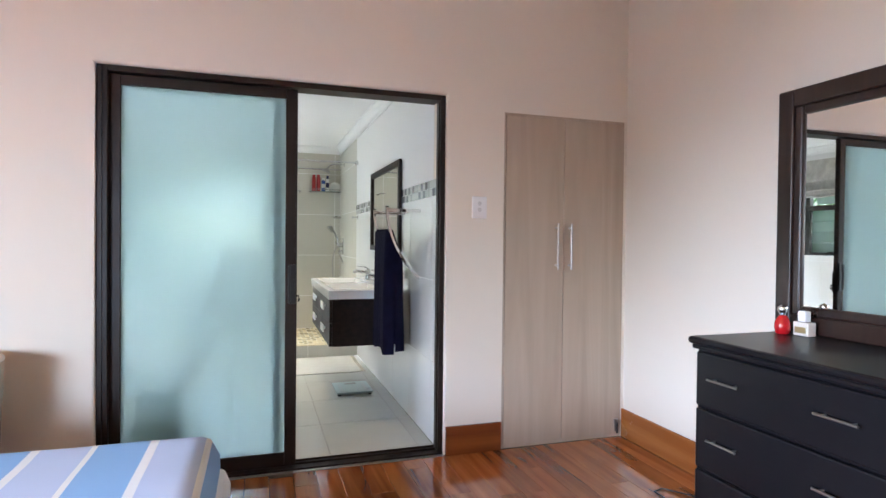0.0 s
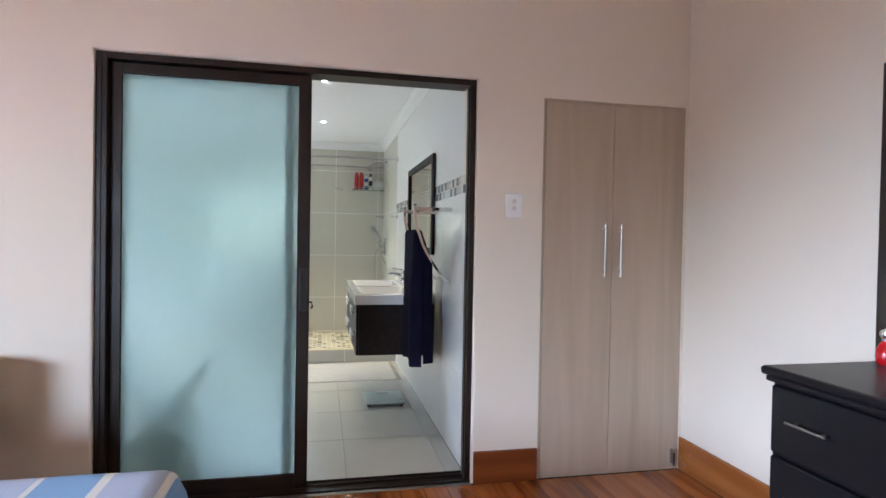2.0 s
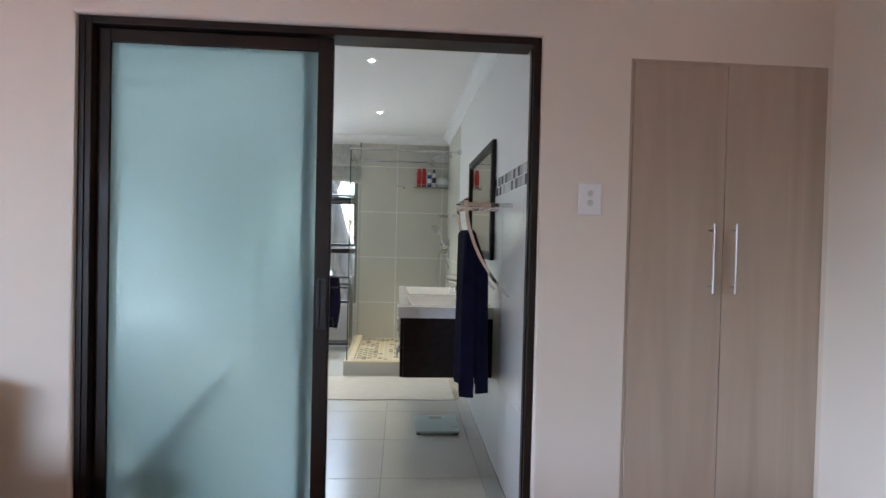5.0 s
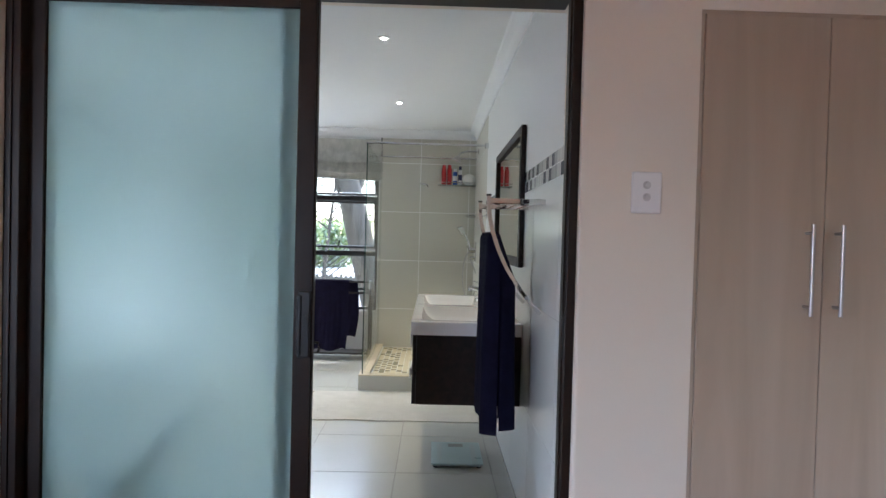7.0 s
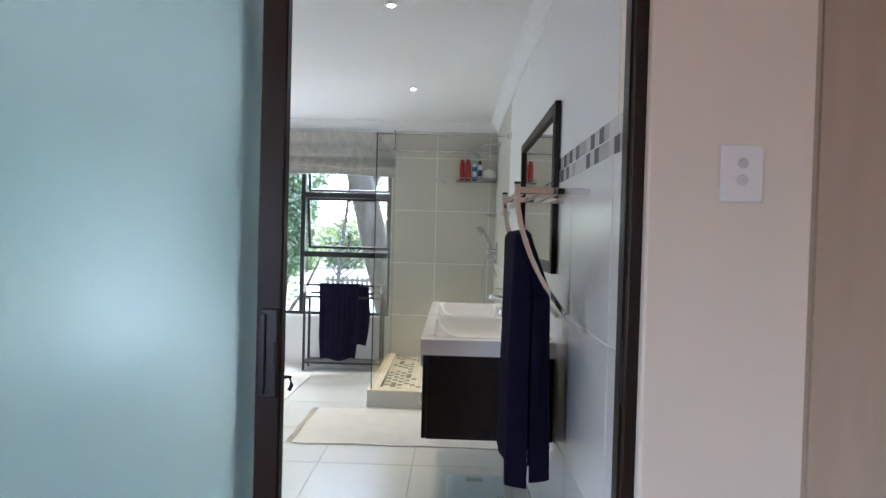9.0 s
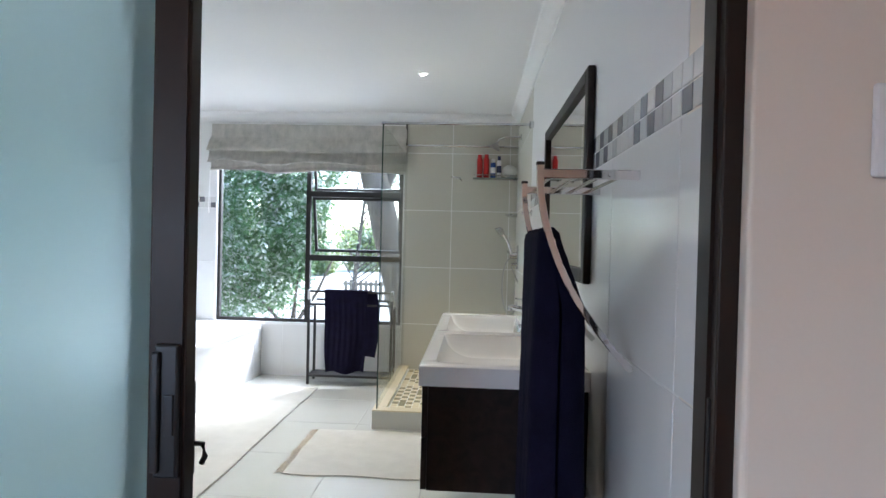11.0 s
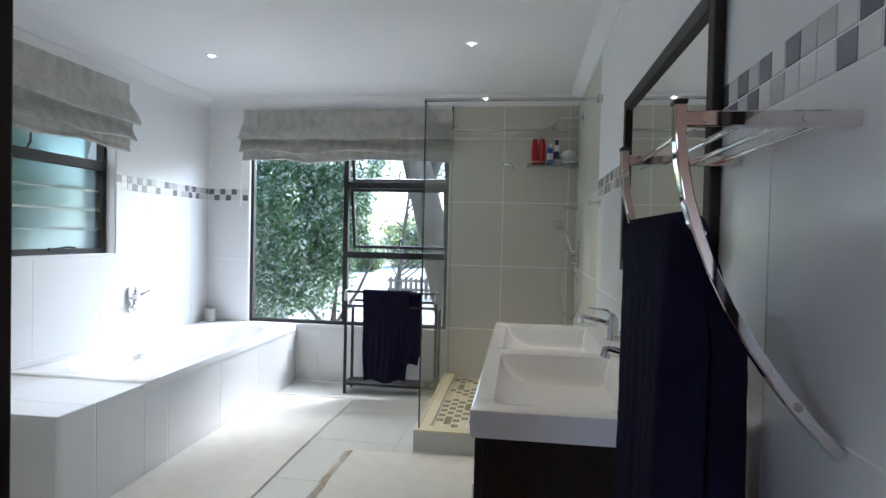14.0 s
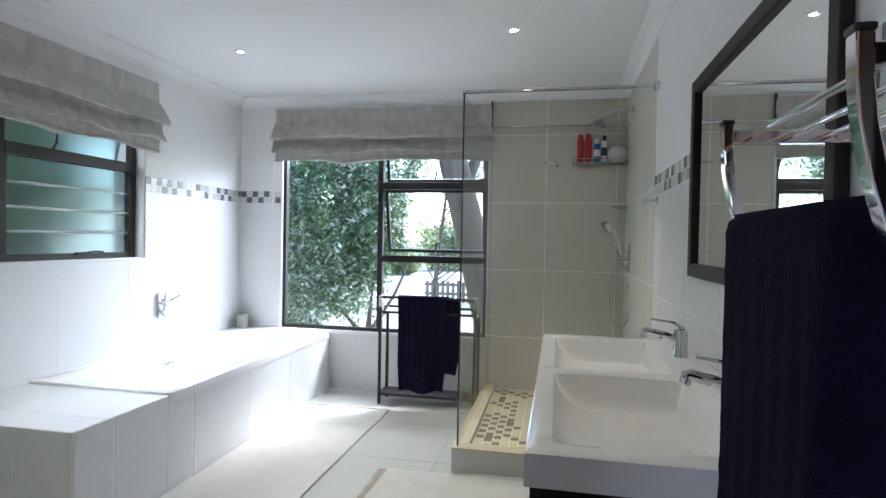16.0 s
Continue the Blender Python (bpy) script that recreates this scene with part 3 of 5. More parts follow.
# ---- bath ----
bathbox = thing("bath_surround", (-0.82, 9.8, 0), "grey tiled box surround with a deck, holding a bathtub", "bath surround")
BX1, BY0, BZ = -0.395, 8.48, 0.49
core = part("core", boxes((XL, BY0 + JO, 0, BX1 - JO, 9.055, BZ - JO), (BX1 - 0.09, 9.055, 0, BX1 - JO, YB, 0.450), (XL, 9.055, 0, BX1 - 0.09, 9.105, 0.45)), GROUT, bathbox)
SK_U = spans(BY0 + 0.002, YB, 8.70, 0.555, 0.011)
tiling(bathbox, "+x", BX1, [SK_U[0]], [(0.003, BZ - 0.002)], TILE_WALL)
tiling(bathbox, "+x", BX1, [(SK_U[1][0], 9.05)], [(0.003, BZ - 0.002)], TILE_WALL)
tiling(bathbox, "+x", BX1, [(9.052, SK_U[1][1])] + SK_U[2:], [(0.003, 0.452)], TILE_WALL)
tiling(bathbox, "-y", BY0, spans(XL, BX1 - 0.009, BX1 - 0.29, 0.555, 0.004), [(0.003, BZ - 0.002)], TILE_WALL)
tiling(bathbox, "+z", BZ, spans(XL, BX1, BX1 - 0.555, 0.555, 0.004), spans(BY0, 9.05, 8.66, 0.555, 0.004), TILE_WALL)

tub = thing("bathtub", (-0.82, 10.05, 0.45), "white acrylic bathtub with a rounded far end, set in tiles", "bathtub")
TX0, TX1, TY0, TY1 = XL + 0.002, BX1 + 0.012, 9.055, YB - 0.002


def tub_mesh():
    bm = bmesh.new()
    n = 48
    cx, cy = (TX0 + TX1) / 2 - 0.005, (TY0 + TY1) / 2

    def ring(hx, hy, z, p, dy=0.0, square=False):
        out = []
        for k in range(n):
            a = 2 * math.pi * (k + 0.5) / n
            c, s = math.cos(a), math.sin(a)
            q = 2.0 / p
            out.append(bm.verts.new((cx + hx * math.copysign(abs(c) ** q, c), cy + dy + hy * math.copysign(abs(s) ** q, s), z)))
        return out
    hx, hy = (TX1 - TX0) / 2, (TY1 - TY0) / 2
    loops = [ring(hx, hy, 0.452, 40), ring(hx, hy, 0.497, 40), ring(hx - 0.006, hy - 0.006, 0.503, 30), ring(hx - 0.075, hy - 0.09, 0.503, 2.7, 0.0),
             ring(hx - 0.085, hy - 0.10, 0.499, 2.7), ring(hx - 0.097, hy - 0.115, 0.478, 2.7), ring(hx - 0.125, hy - 0.18, 0.30, 2.8, -0.01),
             ring(hx - 0.15, hy - 0.25, 0.14, 3.6, -0.02), ring(hx - 0.20, hy - 0.32, 0.10, 3.2, -0.03), ring(0.02, 0.05, 0.095, 2)]
    for u, v in zip(loops, loops[1:]):
        for k in range(n):
            bm.faces.new((u[k], u[(k + 1) % n], v[(k + 1) % n], v[k]))
    bm.faces.new(loops[-1])
    return bm


part("shell", tub_mesh(), ACRYL, tub, smooth=True)
bm = bmesh.new()
cyl(bm, (XL + 0.118, 10.03, 0.41), (XL + 0.132, 10.03, 0.408), 0.032, seg=24)
box(bm, XL + 0.130, 10.012, 0.395, XL + 0.146, 10.048, 0.425, bevel=0.004)
part("overflow_knob", bm, CHROME, tub, "chrome overflow knob", smooth=True)

tap = thing("bath_mixer", (XL, 10.09, 0.80), "chrome wall-mounted bath mixer with a lever", "tap")
bm = bmesh.new()
box(bm, XL, 10.045, 0.705, XL + 0.012, 10.125, 0.885, bevel=0.02, seg=4)
part("plate", bm, CHROME, tap, smooth=True)
bm = bmesh.new()
cyl(bm, (XL + 0.01, 10.085, 0.815), (XL + 0.07, 10.085, 0.815), 0.030, 0.026, 20)
tube(bm, [(XL + 0.055, 10.085, 0.82), (XL + 0.075, 10.12, 0.835), (XL + 0.085, 10.18, 0.858)], [0.012, 0.010, 0.007], 8)
part("lever", bm, CHROME, tap, smooth=True)
bm = bmesh.new()
cyl(bm, (XL + 0.01, 10.085, 0.745), (XL + 0.045, 10.085, 0.745), 0.016, 0.013, 16)
part("diverter", bm, CHROME, tap, smooth=True)

jar = thing("candle_jar", (XL + 0.09, YB - 0.10, 0.503), "small pale glass jar candle on the bath's corner", "jar")
part("cup", lathe(bmesh.new(), (XL + 0.09, YB - 0.10, 0.504), [(0.044, 0), (0.049, 0.01), (0.051, 0.10), (0.054, 0.105), (0.049, 0.107), (0.047, 0.09), (0.0, 0.09)]), mat("jar_glass", (0.36, 0.37, 0.32), rough=0.15), jar, smooth=True)
part("lid", lathe(bmesh.new(), (XL + 0.09, YB - 0.10, 0.612), [(0.052, 0), (0.053, 0.008), (0.03, 0.014), (0.008, 0.016), (0.008, 0.026), (0.0, 0.028)]), STEEL, jar, smooth=True)

# ---- shower ----
SX0, SY0 = 0.935, 9.655
tray = thing("shower_tray", (1.47, 10.4, 0), "raised tiled shower base with a cream and khaki mosaic floor", "shower base")
part("kerb", boxes((SX0 + JO, SY0 + JO, 0, XR, SY0 + 0.085, 0.1335), (SX0 + JO, SY0 + 0.085, 0, SX0 + 0.085, YB, 0.1335), (SX0 + 0.085, SY0 + 0.085, 0, XR, YB, 0.0975)), GROUT, tray)
tiling(tray, "-y", SY0, spans(SX0 + 0.001, XR - 0.001, 1.47, 0.545, 0.004), [(0.003, 0.126)], TILE_FLOOR)
tiling(tray, "-x", SX0, spans(SY0 + 0.007, YB - 0.001, 10.2, 0.545, 0.004), [(0.003, 0.126)], TILE_FLOOR)
KERB = mat("cream_kerb_tile", (0.60, 0.51, 0.33), rough=0.4, rand=0.2)
tiling(tray, "+z", 0.135, spans(SX0, XR - 0.001, 1.47, 0.545, 0.004), [(SY0, SY0 + 0.09)], KERB)
tiling(tray, "+z", 0.135, [(SX0, SX0 + 0.09)], spans(SY0 + 0.094, YB - 0.001, 10.2, 0.545, 0.004), KERB)

glassp = thing("shower_screen", (0.968, 10.4, 0.135), "clear frameless glass shower screen with chrome rails", "shower screen")
g = part("glass_panel", boxes((0.962, SY0 + 0.035, 0.136, 0.970, YB - 0.002, 2.11)), SHOWER_GLASS, glassp, "clear glass panel")
g.visible_shadow = False
part("glass_edge", boxes((0.9615, SY0 + 0.031, 0.136, 0.9705, SY0 + 0.035, 2.112)), GLASS_EDGE, glassp, "dark green glass edge")
bm = bmesh.new()
box(bm, 0.955, SY0 + 0.030, 2.108, XR - 0.002, SY0 + 0.044, 2.126, bevel=0.003)
part("top_rail", bm, CHROME, glassp, "chrome top rail")
part("wall_bracket", boxes((XR - 0.03, SY0 + 0.020, 2.095, XR - 0.001, SY0 + 0.056, 2.14), bevel=0.004), CHROME, glassp)
bm = bmesh.new()
cyl(bm, (0.972, YB - 0.05, 2.195), (XR - 0.001, YB - 0.05, 2.195), 0.010)
part("back_rail", bm, CHROME, glassp, smooth=True)
# short black strip beside the blind's end, above the top of the glass
part("dark_strip", boxes((0.95, YB - 0.03, 2.20, 0.962, YB - 0.002, 2.40)), BLACK_PL, glassp)

shelf = thing("shower_shelf", (1.75, 11.04, 1.90), "glass shower shelf on chrome brackets", "shelf")
part("glass_plate", boxes((1.585, YB - 0.13, 1.893, XR - 0.004, YB - 0.002, 1.900), bevel=0.002), mat("shelf_glass", (0.30, 0.36, 0.33), rough=0.08), shelf)
for sx in (1.61, 1.97):
    part("bracket", boxes((sx - 0.008, YB - 0.12, 1.880, sx + 0.008, YB - 0.001, 1.892), bevel=0.003), CHROME, shelf)
part("front_rail", cyl(bmesh.new(), (1.585, YB - 0.125, 1.925), (1.99, YB - 0.125, 1.925), 0.004, seg=10), CHROME, shelf)

RED = mat("red_plastic", (0.42, 0.012, 0.012), rough=0.3)
BLUE = mat("blue_plastic", (0.02, 0.09, 0.40), rough=0.3)
DKBLUE = mat("dark_blue_cap", (0.02, 0.025, 0.10), rough=0.3)


def bottle(label, x, r, h, body, cap, shoulder=0.8):
    z = 1.9012
    b = thing("bottle", (x, YB - 0.065, z), label, "bottle", "bottles on the shower shelf")
    part("body", lathe(bmesh.new(), (x, YB - 0.065, z), [(r * 0.9, 0), (r, 0.006), (r, h * shoulder), (r * 0.8, h * (shoulder + 0.05))], 18), body, b, smooth=True)
    part("cap", lathe(bmesh.new(), (x, YB - 0.065, z + h * (shoulder + 0.05)), [(r * 0.72, 0), (r * 0.72, h * (0.94 - shoulder)), (r * 0.6, h * (0.95 - shoulder)), (0, h * (0.95 - shoulder))], 18), cap, b, smooth=True)
    if cap != body:
        part("label_band", lathe(bmesh.new(), (x, YB - 0.065, z + h * 0.25), [(r + 0.0006, 0), (r + 0.0008, 0.002), (r + 0.0008, h * 0.3), (r + 0.0006, h * 0.302)], 18), cap, b)
    return b


bottle("tall red plastic shampoo bottle", 1.645, 0.026, 0.215, RED, RED)
bottle("tall red plastic conditioner bottle", 1.705, 0.026, 0.218, RED, RED)
bottle("blue spray can with a white cap", 1.768, 0.024, 0.178, BLUE, PLASTIC_W, 0.75)
bottle("slim white bottle with a dark blue cap", 1.822, 0.020, 0.205, PLASTIC_W, DKBLUE, 0.75)
sponge = thing("bath_sponge", (1.915, YB - 0.07, 1.9012), "white net bath puff on the shower shelf", "sponge")
bm = bmesh.new()
bmesh.ops.create_icosphere(bm, subdivisions=4, radius=0.066, matrix=Matrix.Translation((1.918, YB - 0.07, 1.963)))
for v in bm.verts:
    d = v.co - Vector((1.918, YB - 0.07, 1.963))
    v.co = Vector((1.918, YB - 0.07, 1.963)) + Vector((d.x * 1.05, d.y * 0.85, d.z * 0.93)) * (1 + 0.10 * noise.noise(d * 55))
part("net_ball", bm, mat("white_net", (0.72, 0.72, 0.68), rough=0.9, bump=0.8, fine=200), sponge, smooth=True)

ring = thing("towel_ring", (1.44, YB, 1.90), "small chrome hook ring on the shower tiles", "hook")
bm = bmesh.new()
cyl(bm, (1.475, YB - 0.001, 1.885), (1.475, YB - 0.05, 1.885), 0.012)
tube(bm, [(1.475 - 0.09 * math.sin(a), YB - 0.05 - 0.09 * (1 - math.cos(a)) * 0.6, 1.895 + 0.008 * math.sin(a)) for a in [k * math.pi / 12 for k in range(0, 13)]], 0.005, 8)
part("ring", bm, CHROME, ring, smooth=True)

head = thing("overhead_shower", (XR, 10.73, 2.22), "chrome fixed shower head on a wall arm", "shower head")
bm = bmesh.new()
cyl(bm, (XR - 0.001, 10.73, 2.225), (XR - 0.012, 10.73, 2.225), 0.028, seg=20)
tube(bm, [(XR - 0.01, 10.73, 2.225), (XR - 0.14, 10.73, 2.222), (XR - 0.19, 10.73, 2.205), (XR - 0.215, 10.73, 2.17)], 0.009, 10)
part("arm", bm, CHROME, head, smooth=True)
bm = bmesh.new()
cyl(bm, (XR - 0.235, 10.73, 2.125), (XR - 0.213, 10.73, 2.172), 0.055, 0.012, 20)
part("rose", bm, STEEL, head, smooth=True)

hs = thing("hand_shower", (XR, 10.81, 1.2), "chrome shower mixer with hand shower and looped hose", "shower mixer")
bm = bmesh.new()
box(bm, XR - 0.012, 10.77, 1.085, XR - 0.001, 10.85, 1.29, bevel=0.012, seg=3)
cyl(bm, (XR - 0.01, 10.81, 1.20), (XR - 0.075, 10.81, 1.20), 0.030, 0.027, 20)
tube(bm, [(XR - 0.07, 10.81, 1.205), (XR - 0.085, 10.84, 1.225), (XR - 0.09, 10.90, 1.24)], 0.007, 8)
cyl(bm, (XR - 0.01, 10.81, 1.12), (XR - 0.06, 10.81, 1.12), 0.016, 0.013, 16)
part("mixer_body", bm, CHROME, hs, smooth=True)
bm = bmesh.new()
tube(bm, [(XR - 0.055, 10.80, 1.19), (XR - 0.075, 10.80, 1.27), (XR - 0.11, 10.79, 1.35), (XR - 0.155, 10.78, 1.41)], [0.012, 0.012, 0.013, 0.016], 10)
cyl(bm, (XR - 0.145, 10.78, 1.425), (XR - 0.185, 10.775, 1.395), 0.030, 0.050, 20)
part("handset", bm, CHROME, hs, smooth=True)
bm = bmesh.new()
tube(bm, [(XR - 0.056, 10.80, 1.185)] + [(XR - 0.06 - 0.075 * math.sin(a), 10.80 + 0.02 * math.sin(a), 0.93 + 0.25 * math.cos(a)) for a in [k * math.pi / 14 for k in range(1, 22)]] + [(XR - 0.06, 10.81, 1.11)], 0.006, 8)
part("hose", bm, STEEL, hs, "grey metal shower hose", smooth=True)

dish = thing("soap_dish", (XR - 0.06, YB - 0.06, 1.55), "small chrome corner soap dish", "soap dish")
bm = bmesh.new()
grid_surface(bm, 8, 4, lambda u, v, k: Vector((XR - 0.001 - 0.11 * v * math.cos(u * math.pi / 2), YB - 0.001 - 0.11 * v * math.sin(u * math.pi / 2), 1.545 + 0.012 * v * v + k * 0.006 + (0.012 if v > 0.95 else 0))), 1)
part("plate", bm, CHROME, dish, smooth=True)
hook = thing("robe_hook", (XR, 9.67, 1.515), "small chrome robe hook on the tiled wall", "hook")
bm = bmesh.new()
cyl(bm, (XR - 0.001, 9.672, 1.516), (XR - 0.010, 9.672, 1.516), 0.022, seg=20)
cyl(bm, (XR - 0.008, 9.672, 1.516), (XR - 0.060, 9.672, 1.516), 0.008)
cyl(bm, (XR - 0.055, 9.672, 1.516), (XR - 0.070, 9.672, 1.516), 0.013)
part("peg", bm, CHROME, hook, smooth=True)

# ---- vanity ----
VX, VY0, VY1, VZ = 1.445, 7.62, 9.02, 0.90
vanity = thing("vanity_cabinet", (1.73, 8.3, 0.48), "dark wenge wall-hung vanity cabinet with white drawer handles", "vanity")
part("side_panel", boxes((VX + 0.030, VY0 + 0.025, 0.479, XR - 0.001, VY0 + 0.043, 0.831), bevel=0.002), WENGE, vanity)
part("side_panel", boxes((VX + 0.030, VY1 - 0.043, 0.479, XR - 0.001, VY1 - 0.025, 0.831), bevel=0.002), WENGE, vanity)
part("bottom_panel", boxes((VX + 0.030, VY0 + 0.043, 0.479, XR - 0.001, VY1 - 0.043, 0.497)), WENGE, vanity)
for ya, yb in ((VY0 + 0.027, (VY0 + VY1) / 2 - 0.002), ((VY0 + VY1) / 2 + 0.002, VY1 - 0.027)):
    for za, zb in ((0.481, 0.652), (0.656, 0.827)):
        d = part("drawer_front", boxes((VX + 0.010, ya, za, VX + 0.029, yb, zb), bevel=0.0015), WENGE, vanity)
        yc = (ya + yb) / 2
        bm = boxes((VX - 0.012, yc - 0.095, zb - 0.100, VX - 0.002, yc + 0.095, zb - 0.045), (VX - 0.003, yc - 0.08, zb - 0.078, VX + 0.012, yc - 0.06, zb - 0.058), (VX - 0.003, yc + 0.06, zb - 0.078, VX + 0.012, yc + 0.08, zb - 0.058), bevel=0.002)
        part("handle", bm, PLASTIC_W, d, "flat white handle")


def basin_mesh():
    """A slab with two sunk rectangular bowls whose floors slope towards the wall."""
    bm = bmesh.new()
    xs = [VX, VX + 0.006] + [VX + 0.05 + 0.42 * k / 28 for k in range(29)] + [XR - 0.012, XR - 0.001]
    n = 96
    ys = [VY0, VY0 + 0.006] + [VY0 + 0.03 + (VY1 - VY0 - 0.06) * k / n for k in range(n + 1)] + [VY1 - 0.006, VY1]
    bowls = [(VY0 + 0.07, VY0 + 0.655), (VY1 - 0.655, VY1 - 0.07)]

    def ease(t):
        t = min(max(t, 0), 1)
        return t * t * (3 - 2 * t)

    def bowl(t):
        t = min(max(t, 0), 1)
        return math.sqrt(1 - (1 - t) ** 2)

    def height(x, y):
        z = VZ
        for a, b in bowls:
            if a < y < b and VX + 0.06 < x < VX + 0.41:
                ex = bowl((x - VX - 0.055) / 0.13) * bowl((VX + 0.415 - x) / 0.04)
                ey = bowl((y - a) / 0.20) * bowl((b - y) / 0.05)
                z -= 0.092 * ex * min(ey * 1.0, 1)
        if x < VX + 0.003 or x > XR - 0.005 or y < VY0 + 0.003 or y > VY1 - 0.003:
            z -= 0.004
        return z
    top = [[bm.verts.new((x, y, height(x, y))) for y in ys] for x in xs]
    for i in range(len(xs) - 1):
        for j in range(len(ys) - 1):
            bm.faces.new((top[i][j], top[i + 1][j], top[i + 1][j + 1], top[i][j + 1]))
    rim = [Vector(v.co) for v in [top[i][0] for i in range(len(xs))] + [top[-1][j] for j in range(1, len(ys))] + [top[i][-1] for i in range(len(xs) - 2, -1, -1)] + [top[0][j] for j in range(len(ys) - 2, 0, -1)]]
    side = bmesh.new()
    high, low = [side.verts.new(p) for p in rim], [side.verts.new((p.x, p.y, 0.832)) for p in rim]
    for k in range(len(rim)):
        side.faces.new((high[k], high[(k + 1) % len(rim)], low[(k + 1) % len(rim)], low[k]))
    return bm, side


basin = thing("double_basin", (1.72, 8.32, 0.832), "white ceramic double basin top on the vanity", "basin")
bowl_top, apron = basin_mesh()
part("bowl_top", bowl_top, CERAMIC, basin, smooth=True)
part("apron", apron, CERAMIC, basin)
for yc in (7.62 + 0.36, 9.02 - 0.36):
    t = thing("basin_tap", (XR - 0.075, yc, VZ), "chrome single-lever basin tap", "tap", "taps on the double basin")
    bm = bmesh.new()
    lathe(bm, (XR - 0.075, yc, VZ - 0.003), [(0.028, 0), (0.027, 0.008), (0.024, 0.015), (0.024, 0.085), (0.020, 0.098), (0.0, 0.102)], 20)
    part("tap_body", bm, CHROME, t, smooth=True)
    bm = bmesh.new()
    tube(bm, [(XR - 0.085, yc, VZ + 0.055), (XR - 0.13, yc, VZ + 0.072), (XR - 0.19, yc, VZ + 0.085), (XR - 0.205, yc, VZ + 0.080)], [0.018, 0.016, 0.014, 0.013], 12)
    cyl(bm, (XR - 0.195, yc, VZ + 0.085), (XR - 0.200, yc, VZ + 0.064), 0.014)
    part("spout", bm, CHROME, t, smooth=True)
    bm = bmesh.new()
    tube(bm, [(XR - 0.065, yc, VZ + 0.098), (XR - 0.10, yc, VZ + 0.118), (XR - 0.175, yc, VZ + 0.128)], [0.012, 0.009, 0.006], 10, 0.6)
    part("lever", bm, CHROME, t, smooth=True)

# ---- mirrors ----
def framed_mirror_yz(name, label, xw, sign, y0, z0, y1, z1, w, depth, material, at):
    """A framed mirror on a wall at x = xw that faces the way of sign."""
    t = thing(name, at, label, "mirror")
    xa, xb = sorted((xw, xw + sign * depth))
    part("frame", frame_yz(xa, xb, y0, z0, y1, z1, w, 0.004), material, t)
    xm = xw + sign * depth * 0.4
    part("mirror_glass", boxes((min(xm, xw), y0 + w - 0.005, z0 + w - 0.005, max(xm, xw), y1 - w + 0.005, z1 - w + 0.005)), MIRROR, t, "silvered mirror glass")
    return t


framed_mirror_yz("wall_mirror", "rectangular wall mirror in a dark wooden frame over the basins", XR - 0.0015, -1, 7.665, 1.176, 8.825, 1.895, 0.048, 0.025, WENGE, (XR, 8.25, 1.176))

# ---- towel rack on the wall ----
rack = thing("towel_rack", (XR, 7.35, 1.48), "curved chrome wall towel rack with a barred shelf", "towel rack")
RY0, RY1 = 7.135, 7.56
CURVE = [(1.767, 1.492), (1.768, 1.45), (1.772, 1.41), (1.782, 1.36), (1.797, 1.31), (1.816, 1.26), (1.840, 1.21), (1.870, 1.16), (1.905, 1.11), (1.945, 1.06), (1.990, 1.012)]
for ry in (RY0, RY1):
    bm = bmesh.new()
    prev = None
    for i, (x, z) in enumerate(CURVE):
        nx, nz = CURVE[min(i + 1, len(CURVE) - 1)]
        px, pz = CURVE[max(i - 1, 0)]
        d = Vector((nx - px, 0, nz - pz)).normalized()
        side = Vector((-d.z, 0, d.x)) * 0.008
        wv = Vector((0, 0.011, 0))
        c = Vector((x, ry, z))
        ringv = [bm.verts.new(c + side + wv), bm.verts.new(c + side - wv), bm.verts.new(c - side - wv), bm.verts.new(c - side + wv)]
        if prev:
            for k in range(4):
                bm.faces.new((prev[k], prev[(k + 1) % 4], ringv[(k + 1) % 4], ringv[k]))
        else:
            bm.faces.new(ringv[::-1])
        prev = ringv
    bm.faces.new(prev)
    bmesh.ops.bevel(bm, geom=bm.edges[:], offset=0.002, segments=2, affect="EDGES")
    part("curved_arm", bm, CHROME, rack, smooth=True)
    part("end_cap", boxes((1.757, ry - 0.012, 1.491, 1.777, ry + 0.012, 1.499), bevel=0.003), BLACK_PL, rack, "black end cap")
    bm = boxes((1.772, ry - 0.009, 1.460, XR - 0.001, ry + 0.009, 1.482), bevel=0.002)
    for sx in (1.80, 1.93):
        cyl(bm, (sx, ry - 0.009, 1.471), (sx, ry - 0.0115, 1.471), 0.006, seg=10)
    part("shelf_arm", bm, CHROME, rack)
    part("screw", cyl(bmesh.new(), (1.93, ry - 0.0105, 1.079), (1.93, ry - 0.014, 1.079), 0.006, seg=10), STEEL, rack)
for x in (1.80, 1.86, 1.915, 1.965):
    part("shelf_bar", cyl(bmesh.new(), (x, RY0, 1.471), (x, RY1, 1.471), 0.005, seg=12), CHROME, rack, smooth=True)
for x, z in ((1.803, 1.312), (1.865, 1.175)):
    part("hanging_bar", cyl(bmesh.new(), (x, RY0, z), (x, RY1, z), 0.006, seg=12), CHROME, rack, smooth=True)


